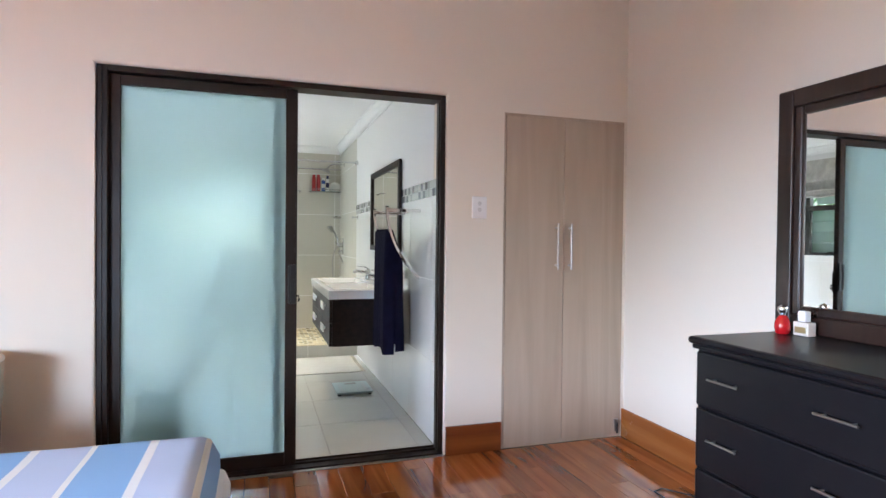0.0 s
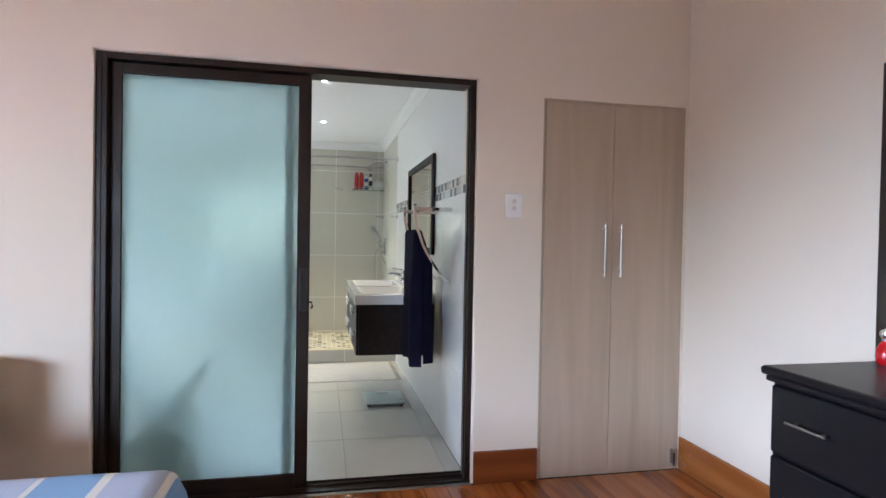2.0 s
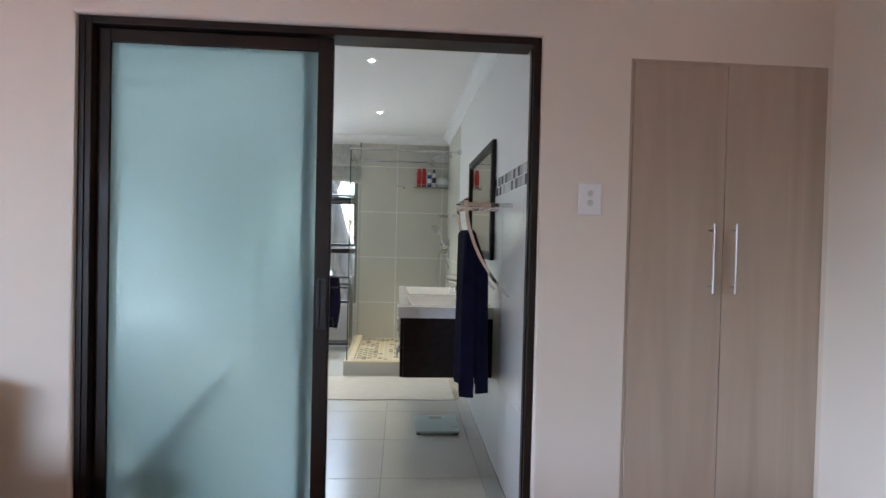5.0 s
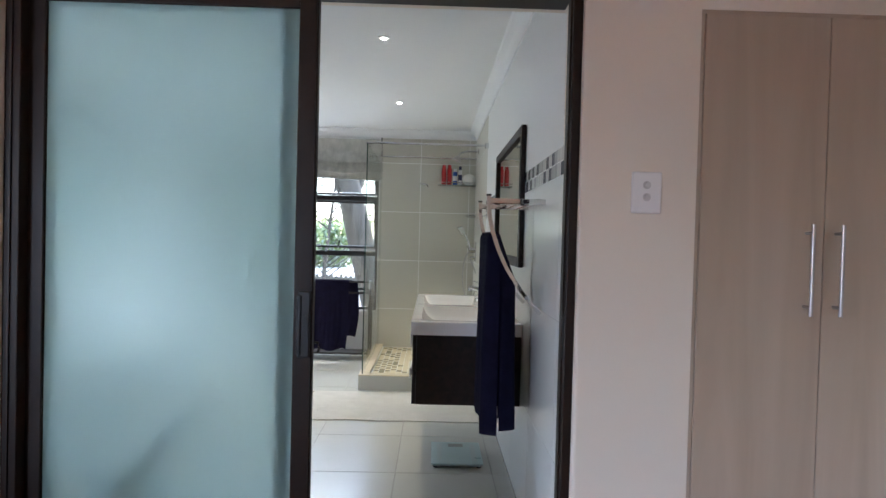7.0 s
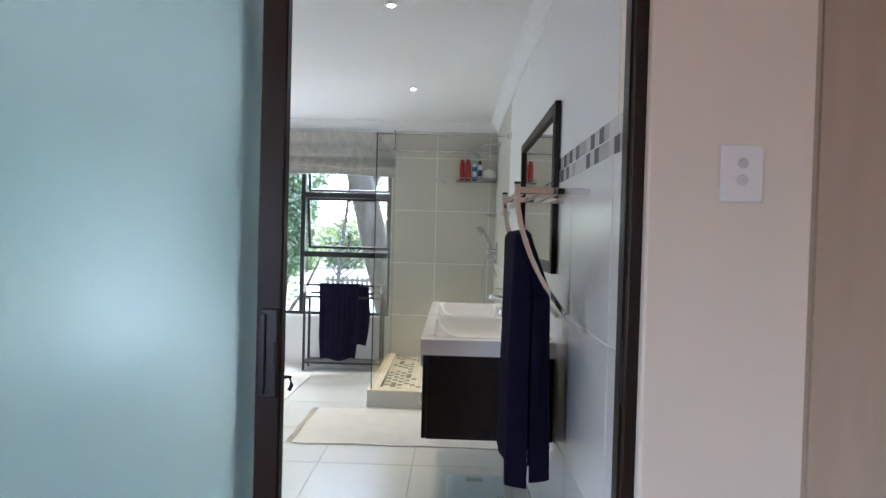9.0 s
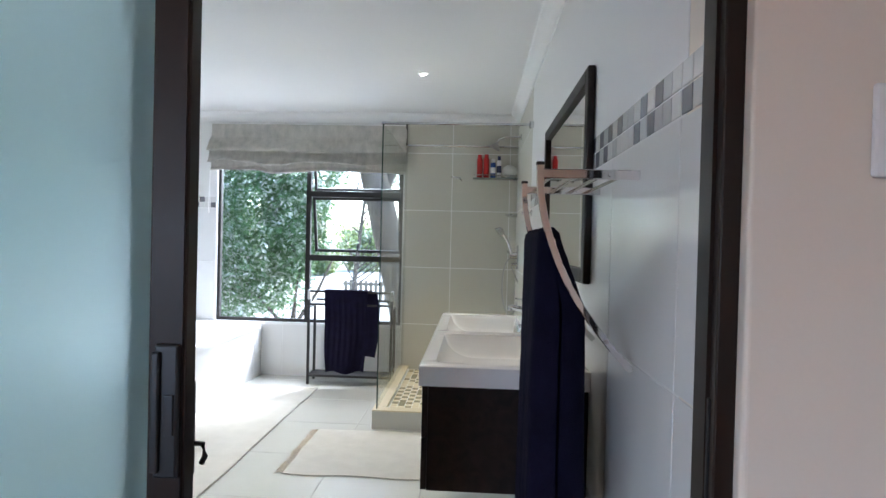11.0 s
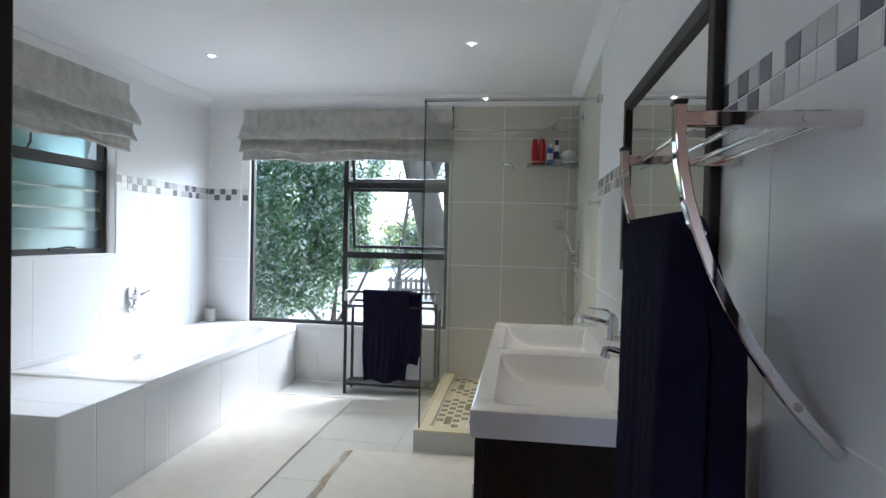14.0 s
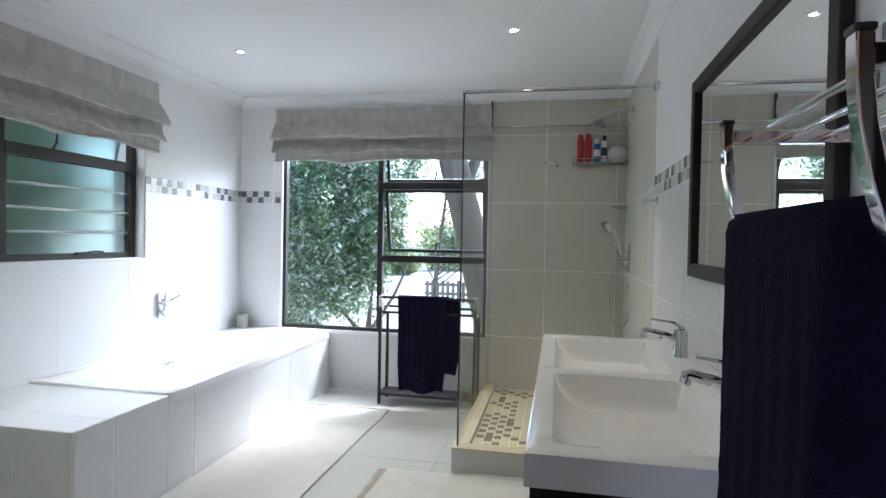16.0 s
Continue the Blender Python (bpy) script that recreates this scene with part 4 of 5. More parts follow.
def draped_towel(name, label, group, axis_pts, front_len, back_len, gap, wob, seed, at, inner=0, kick=0.0, end_close=0.0, taper=0.0):
    """A towel folded over a bar that runs along y or x; it hangs down on both sides in soft folds."""
    (ax, ay, az), (bx, by, bz) = axis_pts
    a, b = Vector((ax, ay, az)), Vector((bx, by, bz))
    along = (b - a).normalized()
    across = Vector((along.y, -along.x, 0))
    t = thing(name, at, label, "towel", group)
    rnd = random.Random(seed)
    ph = [rnd.uniform(0, 6.28) for _ in range(6)]
    total = front_len + back_len + math.pi * gap
    gap0 = gap

    def point(u, v, k):
        s = v * total
        if s < front_len:
            off, drop = gap, front_len - s
        elif s < front_len + math.pi * gap:
            th = (s - front_len) / gap
            off, drop = gap * math.cos(th), -gap * math.sin(th)
        else:
            off, drop = -gap, s - front_len - math.pi * gap
        hang = min(max(drop, 0) / 0.5, 1.0)
        sway = 0.0022 * min(hang * 3, 1) * math.sin(u * 46 + 2 * math.sin(drop * 5 + ph[5])) + wob * hang * (math.sin(u * 9 + ph[0]) * 0.7 + math.sin(u * 16 + ph[1] + drop * 2) * 0.25 + math.sin(u * 4 + ph[2]) * 0.7)
        inset = -taper * (b - a).length * 2 * (u - 0.5) * (max(drop, 0) / 0.7) ** 1.4 + 0.03 * hang * (u - 0.5) * math.sin(drop * 4 + ph[3])
        p = a + (b - a) * u + along * inset + across * (off * (1 + 0.25 * hang) + (kick * gap / gap0 * min(max(drop, 0) / 0.17, 1.0) if off > 0 else 0) + sway * (1 if off > 0 else -0.5)) + Vector((0, 0, -drop + 0.012 * hang * math.sin(u * 9 + ph[4])))
        close = 1 - end_close * (1 - min(min(u, 1 - u) / 0.10, 1.0)) ** 2
        mid = a + (b - a) * u + across * (kick * 0.5 * min(max(drop, 0) / 0.17, 1.0))
        off_now = (p - mid).dot(across)
        p = p + across * (off_now * (close - 1))
        nrm = across * (1 if s < front_len + math.pi * gap / 2 else -1)
        if -1e-6 <= drop <= 0 or (front_len < s < front_len + math.pi * gap):
            nrm = Vector((0, 0, 1))
        fuzz = 0.0018 * noise.noise(Vector((u * 60, v * 90, seed)))
        return p + nrm * (fuzz + (0.0 if k == 0 else -0.007))
    part("cloth", grid_surface(bmesh.new(), 96, 80, point, 1), TERRY, t, smooth=True)
    for k in range(inner):
        gap, front_len, back_len = gap - 0.010, front_len - 0.06, back_len - 0.06
        total = front_len + back_len + math.pi * gap
        a, b = a - Vector((0, 0, 0.012)) + along * 0.014, b - Vector((0, 0, 0.012)) - along * 0.014
        part("inner_fold", grid_surface(bmesh.new(), 30, 60, point, 1), TERRY, t, smooth=True)
    return t


draped_towel("hand_towel", "navy blue terry towel hanging folded on the chrome rack", "navy towels", ((1.800, 7.160, 1.318), (1.800, 7.60, 1.318)), 0.79, 0.81, 0.030, 0.010, 3, (1.80, 7.38, 0.50), inner=2, kick=0.060, end_close=0.85)

# ---- towel stand at the window ----
stand = thing("towel_stand", (0.5, 10.8, 0), "black metal towel stand with chrome corner fittings", "towel stand")
STX0, STX1, STY0, STY1 = 0.150, 0.895, 10.79, 10.99
for x in (STX0, STX1):
    for y in (STY0, STY1):
        part("leg", boxes((x - 0.011, y - 0.011, 0.003, x + 0.011, y + 0.011, 0.70 if y == STY1 else 0.80), bevel=0.003), BLACK_AL, stand)
    for z in (0.07, 0.685):
        part("side_bar", boxes((x - 0.010, STY0 + 0.011, z, x + 0.010, STY1 - 0.011, z + 0.02), bevel=0.003), BLACK_AL, stand)
    bm = boxes((x - 0.013, STY0 - 0.016, 0.758, x + 0.013, STY0 + 0.060, 0.852), bevel=0.012)
    box(bm, x - 0.011, STY0 + 0.020, 0.700, x + 0.011, STY0 + 0.050, 0.765, bevel=0.004)
    part("corner_fitting", bm, STEEL, stand, "pale steel corner fitting", smooth=True)
for y, z in ((STY0, 0.838), (STY1, 0.745), (STY0, 0.722)):
    part("cross_bar", boxes((STX0 + 0.011, y - 0.009, z - 0.010, STX1 - 0.011, y + 0.009, z + 0.010), bevel=0.003), BLACK_AL, stand)
part("bottom_shelf", boxes((STX0 + 0.011, STY0, 0.070, STX1 - 0.011, STY1, 0.092), bevel=0.003), BLACK_AL, stand)
window_towel = draped_towel("bath_towel", "navy blue bath towel draped over the black stand", "navy towels", ((0.295, STY0, 0.838), (0.680, STY0, 0.838)), 0.715, 0.60, 0.022, 0.020, 9, (0.49, STY0, 0.1), taper=0.10)


def loose_fold(u, v, k):
    """The folded half of the towel, slipped sideways behind the front one."""
    drop = 0.58 * v
    x = 0.640 + 0.125 * u * (1 + 0.25 * math.sin(v * 2.6)) - 0.03 * v * v
    bend = 0.016 * math.sin(u * 4 + v * 3) * min(v * 3, 1) + 0.010 * math.sin(u * 9 + 1)
    return Vector((x, STY0 + 0.002 + 0.020 * math.cos(min(v * 9, 1.57)) + bend * 0.6 - 0.006 * k, 0.858 - drop - 0.02 * u * u))


part("loose_fold", grid_surface(bmesh.new(), 16, 40, loose_fold, 1), TERRY, window_towel, smooth=True)
part("hem_band", boxes((0.345, STY0 - 0.0345, 0.185, 0.655, STY0 - 0.030, 0.192)), TERRY, window_towel)

# ---- blinds ----
def blind(name, label, origin, along, out, width, drop, seed):
    """A Roman blind drawn up: a long upper fold hangs over two shorter ones."""
    o, al, ou = Vector(origin), Vector(along), Vector(out)
    t = thing(name, o, label, "blind")
    rnd = random.Random(seed)
    prof = [(0.030, 0.0), (0.031, -0.12 * drop)]
    top = 0.0
    for k, lip in enumerate((0.60, 0.85, 1.0)):
        z0, z1, o1 = -top * drop, -lip * drop, 0.115 - 0.032 * k
        h = z0 - z1
        prof += [(0.034 + 0.004 * k, z0 - 0.45 * h), (o1 * 0.72, z0 - 0.72 * h), (o1, z0 - 0.93 * h), (o1 + 0.003, z1), (o1 - 0.006, z1 - 0.004), (o1 - 0.016, z1 + 0.012), (0.038, z1 + 0.050)]
        top = lip - 0.10
    n = 110

    def point(u, v, k):
        s = v * (len(prof) - 1)
        i = min(int(s), len(prof) - 2)
        f = s - i
        a, h = prof[i][0] * (1 - f) + prof[i + 1][0] * f, prof[i][1] * (1 - f) + prof[i + 1][1] * f
        low = v * v
        wv = 0.006 * min(v * 3, 1) * noise.noise(Vector((u * 22, v * 9, seed + 9))) + 0.018 * low * (noise.noise(Vector((u * 6, v * 3, seed))) + 0.5 * noise.noise(Vector((u * 17, v * 5, seed + 4))))
        layer = 0 if v < 0.40 else 1 if v < 0.70 else 2
        wv += 0.0060 * noise.noise(Vector((u * 60, v * 30, seed + 2)))
        sag = -0.010 * low * math.sin(u * math.pi) + 0.030 * min(v * 2.2, 1) * (noise.noise(Vector((u * 4.5, 3.1 * layer, seed))) + 0.35 * noise.noise(Vector((u * 15, 2.7 * layer, seed + 6))))
        flare = (u - 0.5) * (0.045, 0.038, 0.0)[layer] * min(v * 2.4, 1) + 0.006 * noise.noise(Vector((v * 9, u * 2, seed)))
        return o + al * (u * width + flare) + ou * (a + wv - 0.003 * k) + Vector((0, 0, h + sag))
    part("fabric", grid_surface(bmesh.new(), n, (len(prof) - 1) * 3, point, 1), LINEN, t, smooth=True)
    bm = bmesh.new()
    m = Matrix((al, ou, (0, 0, 1))).transposed().to_4x4()
    m.translation = o
    box(bm, 0.004, 0.001, -0.028, width - 0.004, 0.025, -0.002)
    bmesh.ops.transform(bm, matrix=m, verts=bm.verts)
    part("head_rail", bm, PLASTIC_W, t)
    return t


bl = blind("roman_blind", "grey linen Roman blind drawn up over the garden window", (-0.905, YB - 0.001, 2.378), (1, 0, 0), (0, -1, 0), 1.86, 0.435, 5)
bm = bmesh.new()
tube(bm, [(-0.915, YB - 0.035, 1.98), (-0.925, YB - 0.033, 1.80), (-0.930, YB - 0.033, 1.58), (-0.924, YB - 0.03, 1.57), (-0.918, YB - 0.033, 1.80), (-0.905, YB - 0.035, 1.98)], 0.0025, 6)
cyl(bm, (-0.927, YB - 0.033, 1.575), (-0.927, YB - 0.033, 1.53), 0.006, 0.009, 10)
part("pull_cord", bm, PLASTIC_W, bl, "white pull cord")
blind("roman_blind", "grey linen Roman blind drawn up over the louvre window", (XL - 0.006, 7.90, 2.33), (0, 1, 0), (1, 0, 0), 2.12, 0.465, 11)

# ---- mats and scale ----
def mat_mesh(x0, y0, x1, y1, seed):
    def point(u, v, k):
        w = 0.004 * noise.noise(Vector((u * 3, v * 3, seed))) + 0.002 * noise.noise(Vector((u * 14, v * 14, seed)))
        e = 0.012 * noise.noise(Vector((u * 5, v * 5, seed + 7)))
        return Vector((x0 + (x1 - x0) * u + e, y0 + (y1 - y0) * v + e, 0.0085 + max(w, -0.003) - (0.006 if k else 0)))
    return grid_surface(bmesh.new(), 46, 46, point, 1)


def fringe(x, y0, y1, sign, n, seed):
    bm = bmesh.new()
    rnd = random.Random(seed)
    for k in range(n):
        y = y0 + (y1 - y0) * (k + rnd.random()) / n
        ln = rnd.uniform(0.03, 0.055)
        tube(bm, [(x, y, 0.008), (x + sign * ln * 0.5, y + rnd.uniform(-0.012, 0.012), 0.006), (x + sign * ln, y + rnd.uniform(-0.025, 0.025), 0.003)], 0.0016, 5)
    return bm


m1 = thing("bath_mat", (1.2, 9.24, 0.002), "cream cotton bath mat with fringed ends before the shower", "bath mat")
part("weave", mat_mesh(0.585, 8.85, 1.905, 9.60, 2), MATW, m1, smooth=True)
FR = mat("tan_fringe_thread", (0.60, 0.55, 0.46), rough=1.0, var=0.4)
tagged(part("fringe", fringe(0.588, 8.86, 9.59, -1, 150, 1), FR, m1, "tan thread fringe"), kind="stuff")
tagged(part("fringe", fringe(1.903, 8.86, 9.59, 1, 150, 2), FR, m1, "tan thread fringe"), kind="stuff")
m2 = thing("bath_runner", (-0.05, 9.5, 0.002), "long cream cotton runner on the floor beside the bath", "bath mat")
part("weave", mat_mesh(-0.385, 8.25, 0.275, 10.66, 8), MATW, m2, smooth=True)
for ya in (8.262, 10.628):
    part("hem", boxes((-0.375, ya, 0.005, 0.265, ya + 0.022, 0.0135), bevel=0.003), MATW, m2, "stitched cotton hem")

sc = thing("bathroom_scale", (1.71, 8.21, 0), "square glass bathroom scale on the floor tiles", "scale")
part("glass_platform", boxes((1.565, 8.035, 0.022, 1.865, 8.385, 0.030), bevel=0.003), mat("scale_glass", (0.40, 0.52, 0.52), rough=0.3, var=0.03), sc, "pale green glass platform")
part("body", boxes((1.580, 8.05, 0.008, 1.850, 8.37, 0.0215), bevel=0.003), mat("scale_plastic", (0.40, 0.50, 0.50), rough=0.4), sc)
for x in (1.59, 1.84):
    for y in (8.065, 8.355):
        part("foot", cyl(bmesh.new(), (x, y, 0), (x, y, 0.008), 0.014), BLACK_PL, sc)
ELEC = mat("pale_electrode", (0.42, 0.50, 0.50), rough=0.3)
part("display", boxes((1.67, 8.30, 0.0303, 1.76, 8.345, 0.032)), mat("display_grey", (0.25, 0.27, 0.25), rough=0.3), sc)
part("electrode", boxes((1.60, 8.08, 0.0303, 1.63, 8.34, 0.0315)), ELEC, sc)
part("electrode", boxes((1.80, 8.08, 0.0303, 1.83, 8.34, 0.0315)), ELEC, sc)

# ---- laundry stand behind the frosted glass ----
hamper = thing("laundry_hamper", (0.44, 6.9, 0), "folding laundry hamper with dark crossed legs and olive bag", "hamper")
OLIVE = mat("olive_canvas", (0.11, 0.105, 0.035), rough=0.95)
for y in (6.775, 7.06):
    for (xa, za), (xb, zb) in (((0.13, 0.012), (0.66, 0.635)), ((0.753, 0.012), (0.24, 0.598))):
        bm = bmesh.new()
        yy = y if xa < 0.5 else y + 0.03
        tube(bm, [(xa, yy, za), ((xa + xb) / 2, yy, (za + zb) / 2), (xb, yy, zb)], 0.016, 8)
        part("leg", bm, WENGE, hamper)
for x, z in ((0.655, 0.628), (0.245, 0.592)):
    part("top_rail", tube(bmesh.new(), [(x, 6.75, z), (x, 7.13, z)], 0.012, 8), WENGE, hamper)


def hamper_bag(u, v, k):
    a = u * 2 * math.pi
    w = 0.155 - 0.035 * v + 0.008 * math.sin(5 * a) - 0.006 * k
    return Vector((0.445 + w * math.cos(a), 6.925 + (0.12 - 0.006 * k) * math.sin(a), 0.015 + 0.006 * k + 0.37 * v))


part("bag", grid_surface(bmesh.new(), 28, 10, hamper_bag, 1), OLIVE, hamper, "olive canvas bag", smooth=True)

# ---- downlights ----
GLOW = glow("downlight_glow", (1.0, 0.93, 0.80), 14.0)
# the last downlight, at (-0.55, 8.20), is an added, unseen one
for k, (x, y) in enumerate(((1.222, 8.20), (1.222, 9.80), (-0.55, 9.92), (-0.55, 8.20))):
    d = thing("downlight", (x, y, ZC), "small recessed ceiling downlight with a white rim, lit", "downlight", "bathroom downlights")
    part("rim", lathe(bmesh.new(), (x, y, ZC - 0.006), [(0.020, 0.0), (0.034, 0.0), (0.036, 0.006), (0.020, 0.006)], 24), PLASTIC_W, d, smooth=True)
    part("bulb", lathe(bmesh.new(), (x, y, ZC - 0.0085), [(0.0, 0), (0.014, 0.0), (0.016, 0.002), (0.0, 0.002)], 24), GLOW, d, "glowing lamp face")
    lamp("downlight_lamp", "SPOT", pose(x, y, ZC - 0.02), DOWN * (2.4 if k == 1 else 1.0), (1.0, 0.84, 0.58), spot=(radians(85), 0.7, 0.03))

# ---- bedroom things ----
switch = thing("light_switch", (2.218, DOOR_Y, 1.41), "white double light switch plate", "light switch")
part("plate", boxes((2.163, DOOR_Y - 0.011, 1.407, 2.259, DOOR_Y - 0.0005, 1.538), bevel=0.005), PLASTIC_W, switch)
for z in (1.458, 1.496):
    bm = bmesh.new()
    cyl(bm, (2.211, DOOR_Y - 0.0115, z), (2.211, DOOR_Y - 0.0095, z), 0.0125, 0.0135, 24)
    cyl(bm, (2.211, DOOR_Y - 0.0150, z), (2.211, DOOR_Y - 0.0115, z), 0.0085, 0.0095, 24)
    part("rocker", bm, mat("switch_button", (0.66, 0.65, 0.64), rough=0.4, var=0.02), switch, smooth=True)

dresser = thing("dresser", (2.95, 4.56, 0), "black stained wooden dresser with rows of wide drawers", "dresser")
DRY0, DRY1, DRX = 3.76, 5.31, 2.665
part("top", boxes((DRX - 0.025, DRY0 - 0.02, 0.862, BED_X1 - 0.022, DRY1 + 0.025, 0.892), bevel=0.012), DRESSER, dresser)
part("moulding", boxes((DRX - 0.012, DRY0 - 0.008, 0.842, BED_X1 - 0.022, DRY1 + 0.012, 0.861), bevel=0.006), DRESSER, dresser)
part("body", boxes((DRX + 0.012, DRY0, 0.05, BED_X1 - 0.022, DRY1, 0.841), bevel=0.003), DRESSER, dresser)
part("plinth", boxes((DRX + 0.004, DRY0 + 0.004, 0.001, BED_X1 - 0.03, DRY1 - 0.004, 0.049), bevel=0.003), DRESSER, dresser)
for za, zb in ((0.06, 0.355), (0.365, 0.605), (0.615, 0.835)):
    d = part("drawer", boxes((DRX - 0.010, DRY0 + 0.012, za, DRX + 0.011, DRY1 - 0.012, zb), bevel=0.008), DRESSER, dresser)
    zh = (za + zb) / 2 + 0.012
    for yh in (5.14, 4.69, 4.24):
        bm = bmesh.new()
        cyl(bm, (DRX - 0.035, yh - 0.072, zh), (DRX - 0.035, yh + 0.072, zh), 0.005, seg=10)
        for yy in (yh - 0.05, yh + 0.05):
            cyl(bm, (DRX - 0.035, yy, zh), (DRX - 0.009, yy, zh), 0.004, seg=8)
        part("handle", bm, STEEL, d, "thin steel bar handle", smooth=True)

dm = thing("dresser_mirror", (3.2, 4.75, 0.892), "large mirror in a wide dark moulded wooden frame on the dresser", "mirror")
MY0, MY1, MZ0, MZ1 = 4.0, 5.385, 0.893, 1.945
part("frame", frame_yz(3.163, BED_X1 - 0.002, MY0, MZ0, MY1, MZ1, 0.075, 0.006), MIRFRAME, dm)
part("inner_moulding", frame_yz(3.172, 3.235, MY0 + 0.073, MZ0 + 0.073, MY1 - 0.073, MZ1 - 0.073, 0.042, 0.010), MIRFRAME, dm)
part("mirror_glass", boxes((3.187, MY0 + 0.11, MZ0 + 0.11, 3.192, MY1 - 0.11, MZ1 - 0.11)), MIRROR, dm, "silvered mirror glass")

bed = thing("bed", (-0.1, 4.5, 0), "bed with a white and blue striped duvet", "bed")
BDX0, BDX1, BDY0, BDY1, BDZ = -0.95, 0.83, 3.55, 5.56, 0.60


def duvet(u, v, k):
    x, y = BDX0 + (BDX1 - BDX0) * u, BDY0 + (BDY1 - BDY0) * v
    ex, ey = min(u, 1 - u) * (BDX1 - BDX0), min(v, 1 - v) * (BDY1 - BDY0)
    r = 0.07
    z = BDZ
    for e in (ex, ey):
        if e < r:
            z -= r - math.sqrt(max(r * r - (r - e) ** 2, 0))
    z += 0.006 * noise.noise(Vector((x * 4, y * 4, 2)))
    if k:
        z = 0.44
    return Vector((x, y, z))


def striped():
    m = mat("striped_duvet_cotton", (0.6, 0.68, 0.78), rough=0.95, bump=0.3, fine=240)
    n, l = m.node_tree.nodes, m.node_tree.links
    geo = n.new("ShaderNodeNewGeometry")
    sep = n.new("ShaderNodeSeparateXYZ")
    l.new(geo.outputs["Position"], sep.inputs[0])
    mu = n.new("ShaderNodeMath")
    mu.operation = "MULTIPLY_ADD"
    mu.inputs[1].default_value, mu.inputs[2].default_value = 1 / 0.34, 10.15
    l.new(sep.outputs["X"], mu.inputs[0])
    fr = n.new("ShaderNodeMath")
    fr.operation = "FRACT"
    l.new(mu.outputs[0], fr.inputs[0])
    cr = n.new("ShaderNodeValToRGB")
    cr.color_ramp.interpolation = "CONSTANT"
    white, pale, blue = (0.80, 0.80, 0.80, 1), (0.50, 0.58, 0.76, 1), (0.26, 0.45, 0.72, 1)
    stops = [(0.0, white), (0.05, pale), (0.47, white), (0.52, blue), (0.97, white)]
    cr.color_ramp.elements[0].color = white
    cr.color_ramp.elements[1].position, cr.color_ramp.elements[1].color = stops[1]
    for p, c in stops[2:]:
        e = cr.color_ramp.elements.new(p)
        e.color = c
    l.new(fr.outputs[0], cr.inputs[0])
    l.new(cr.outputs[0], n["Principled BSDF"].inputs["Base Color"])
    return m


part("duvet", grid_surface(bmesh.new(), 60, 60, duvet, 1), striped(), bed, "white and blue striped cotton duvet", smooth=True)
part("mattress", boxes((BDX0 - 0.03, BDY0 - 0.03, 0.22, BDX1 + 0.035, BDY1 + 0.035, 0.475), bevel=0.06), PLASTIC_W, bed, "white mattress")
part("base", boxes((BDX0 - 0.02, BDY0 - 0.02, 0.06, BDX1 + 0.025, BDY1 + 0.025, 0.225), bevel=0.02), PLASTIC_W, bed)
for x in (BDX0 + 0.12, BDX1 - 0.12):
    for y in (BDY0 + 0.12, BDY1 - 0.12):
        part("leg", cyl(bmesh.new(), (x, y, 0), (x, y, 0.062), 0.025), BLACK_PL, bed)

chair = thing("tub_chair", (-0.435, 6.25, 0), "cream upholstered tub chair with dark legs beside the bed", "chair")
CREAM = mat("cream_upholstery", (0.50, 0.43, 0.34), rough=0.85, bump=0.3, fine=220)


def tub_back(u, v, k):
    a = -0.35 * math.pi + u * 1.20 * math.pi
    r = 0.335 - 0.05 * k + 0.02 * v
    top = 0.745 - 0.10 * (2 * abs(u - 0.5)) ** 3
    z = 0.30 + (top - 0.30) * v - (0.02 * k if v > 0.95 else 0)
    return Vector((-0.435 + r * math.cos(a), 6.27 + r * 0.9 * math.sin(a), z))


part("backrest", grid_surface(bmesh.new(), 28, 12, tub_back, 1), CREAM, chair, smooth=True)
part("seat", lathe(bmesh.new(), (-0.435, 6.24, 0.26), [(0.25, 0), (0.275, 0.03), (0.28, 0.12), (0.26, 0.17), (0.0, 0.19)], 28), CREAM, chair, smooth=True)
for dx, dy in ((-0.18, -0.16), (0.18, -0.16), (-0.18, 0.16), (0.18, 0.16)):
    part("leg", cyl(bmesh.new(), (-0.435 + dx * 1.1, 6.24 + dy * 1.1, 0), (-0.435 + dx, 6.24 + dy, 0.265), 0.014, 0.022, 12), WENGE, chair, smooth=True)

perfume = thing("perfume_bottle", (3.07, 5.262, 0.892), "round red glass perfume bottle with a chrome cap on the dresser", "perfume bottle")
part("flask", lathe(bmesh.new(), (3.07, 5.262, 0.893), [(0.022, 0), (0.028, 0.006), (0.032, 0.028), (0.030, 0.050), (0.021, 0.068), (0.012, 0.080)], 24), mat("red_glass", (0.45, 0.008, 0.012), rough=0.08, coat=0.5), perfume, smooth=True)
part("cap", lathe(bmesh.new(), (3.07, 5.262, 0.973), [(0.014, 0), (0.014, 0.010), (0.018, 0.012), (0.021, 0.022), (0.018, 0.034), (0.0, 0.044)], 20), CHROME, perfume, "chrome ball cap", smooth=True)
perfume2 = thing("perfume_bottle", (3.115, 5.195, 0.892), "square frosted perfume bottle with a white cap on the dresser", "perfume bottle")
part("flask", boxes((3.090, 5.160, 0.893, 3.135, 5.230, 0.950), bevel=0.004), mat("pearl_glass", (0.70, 0.66, 0.58), rough=0.2), perfume2)
part("cap", boxes((3.096, 5.178, 0.951, 3.128, 5.214, 0.995), bevel=0.004), PLASTIC_W, perfume2)
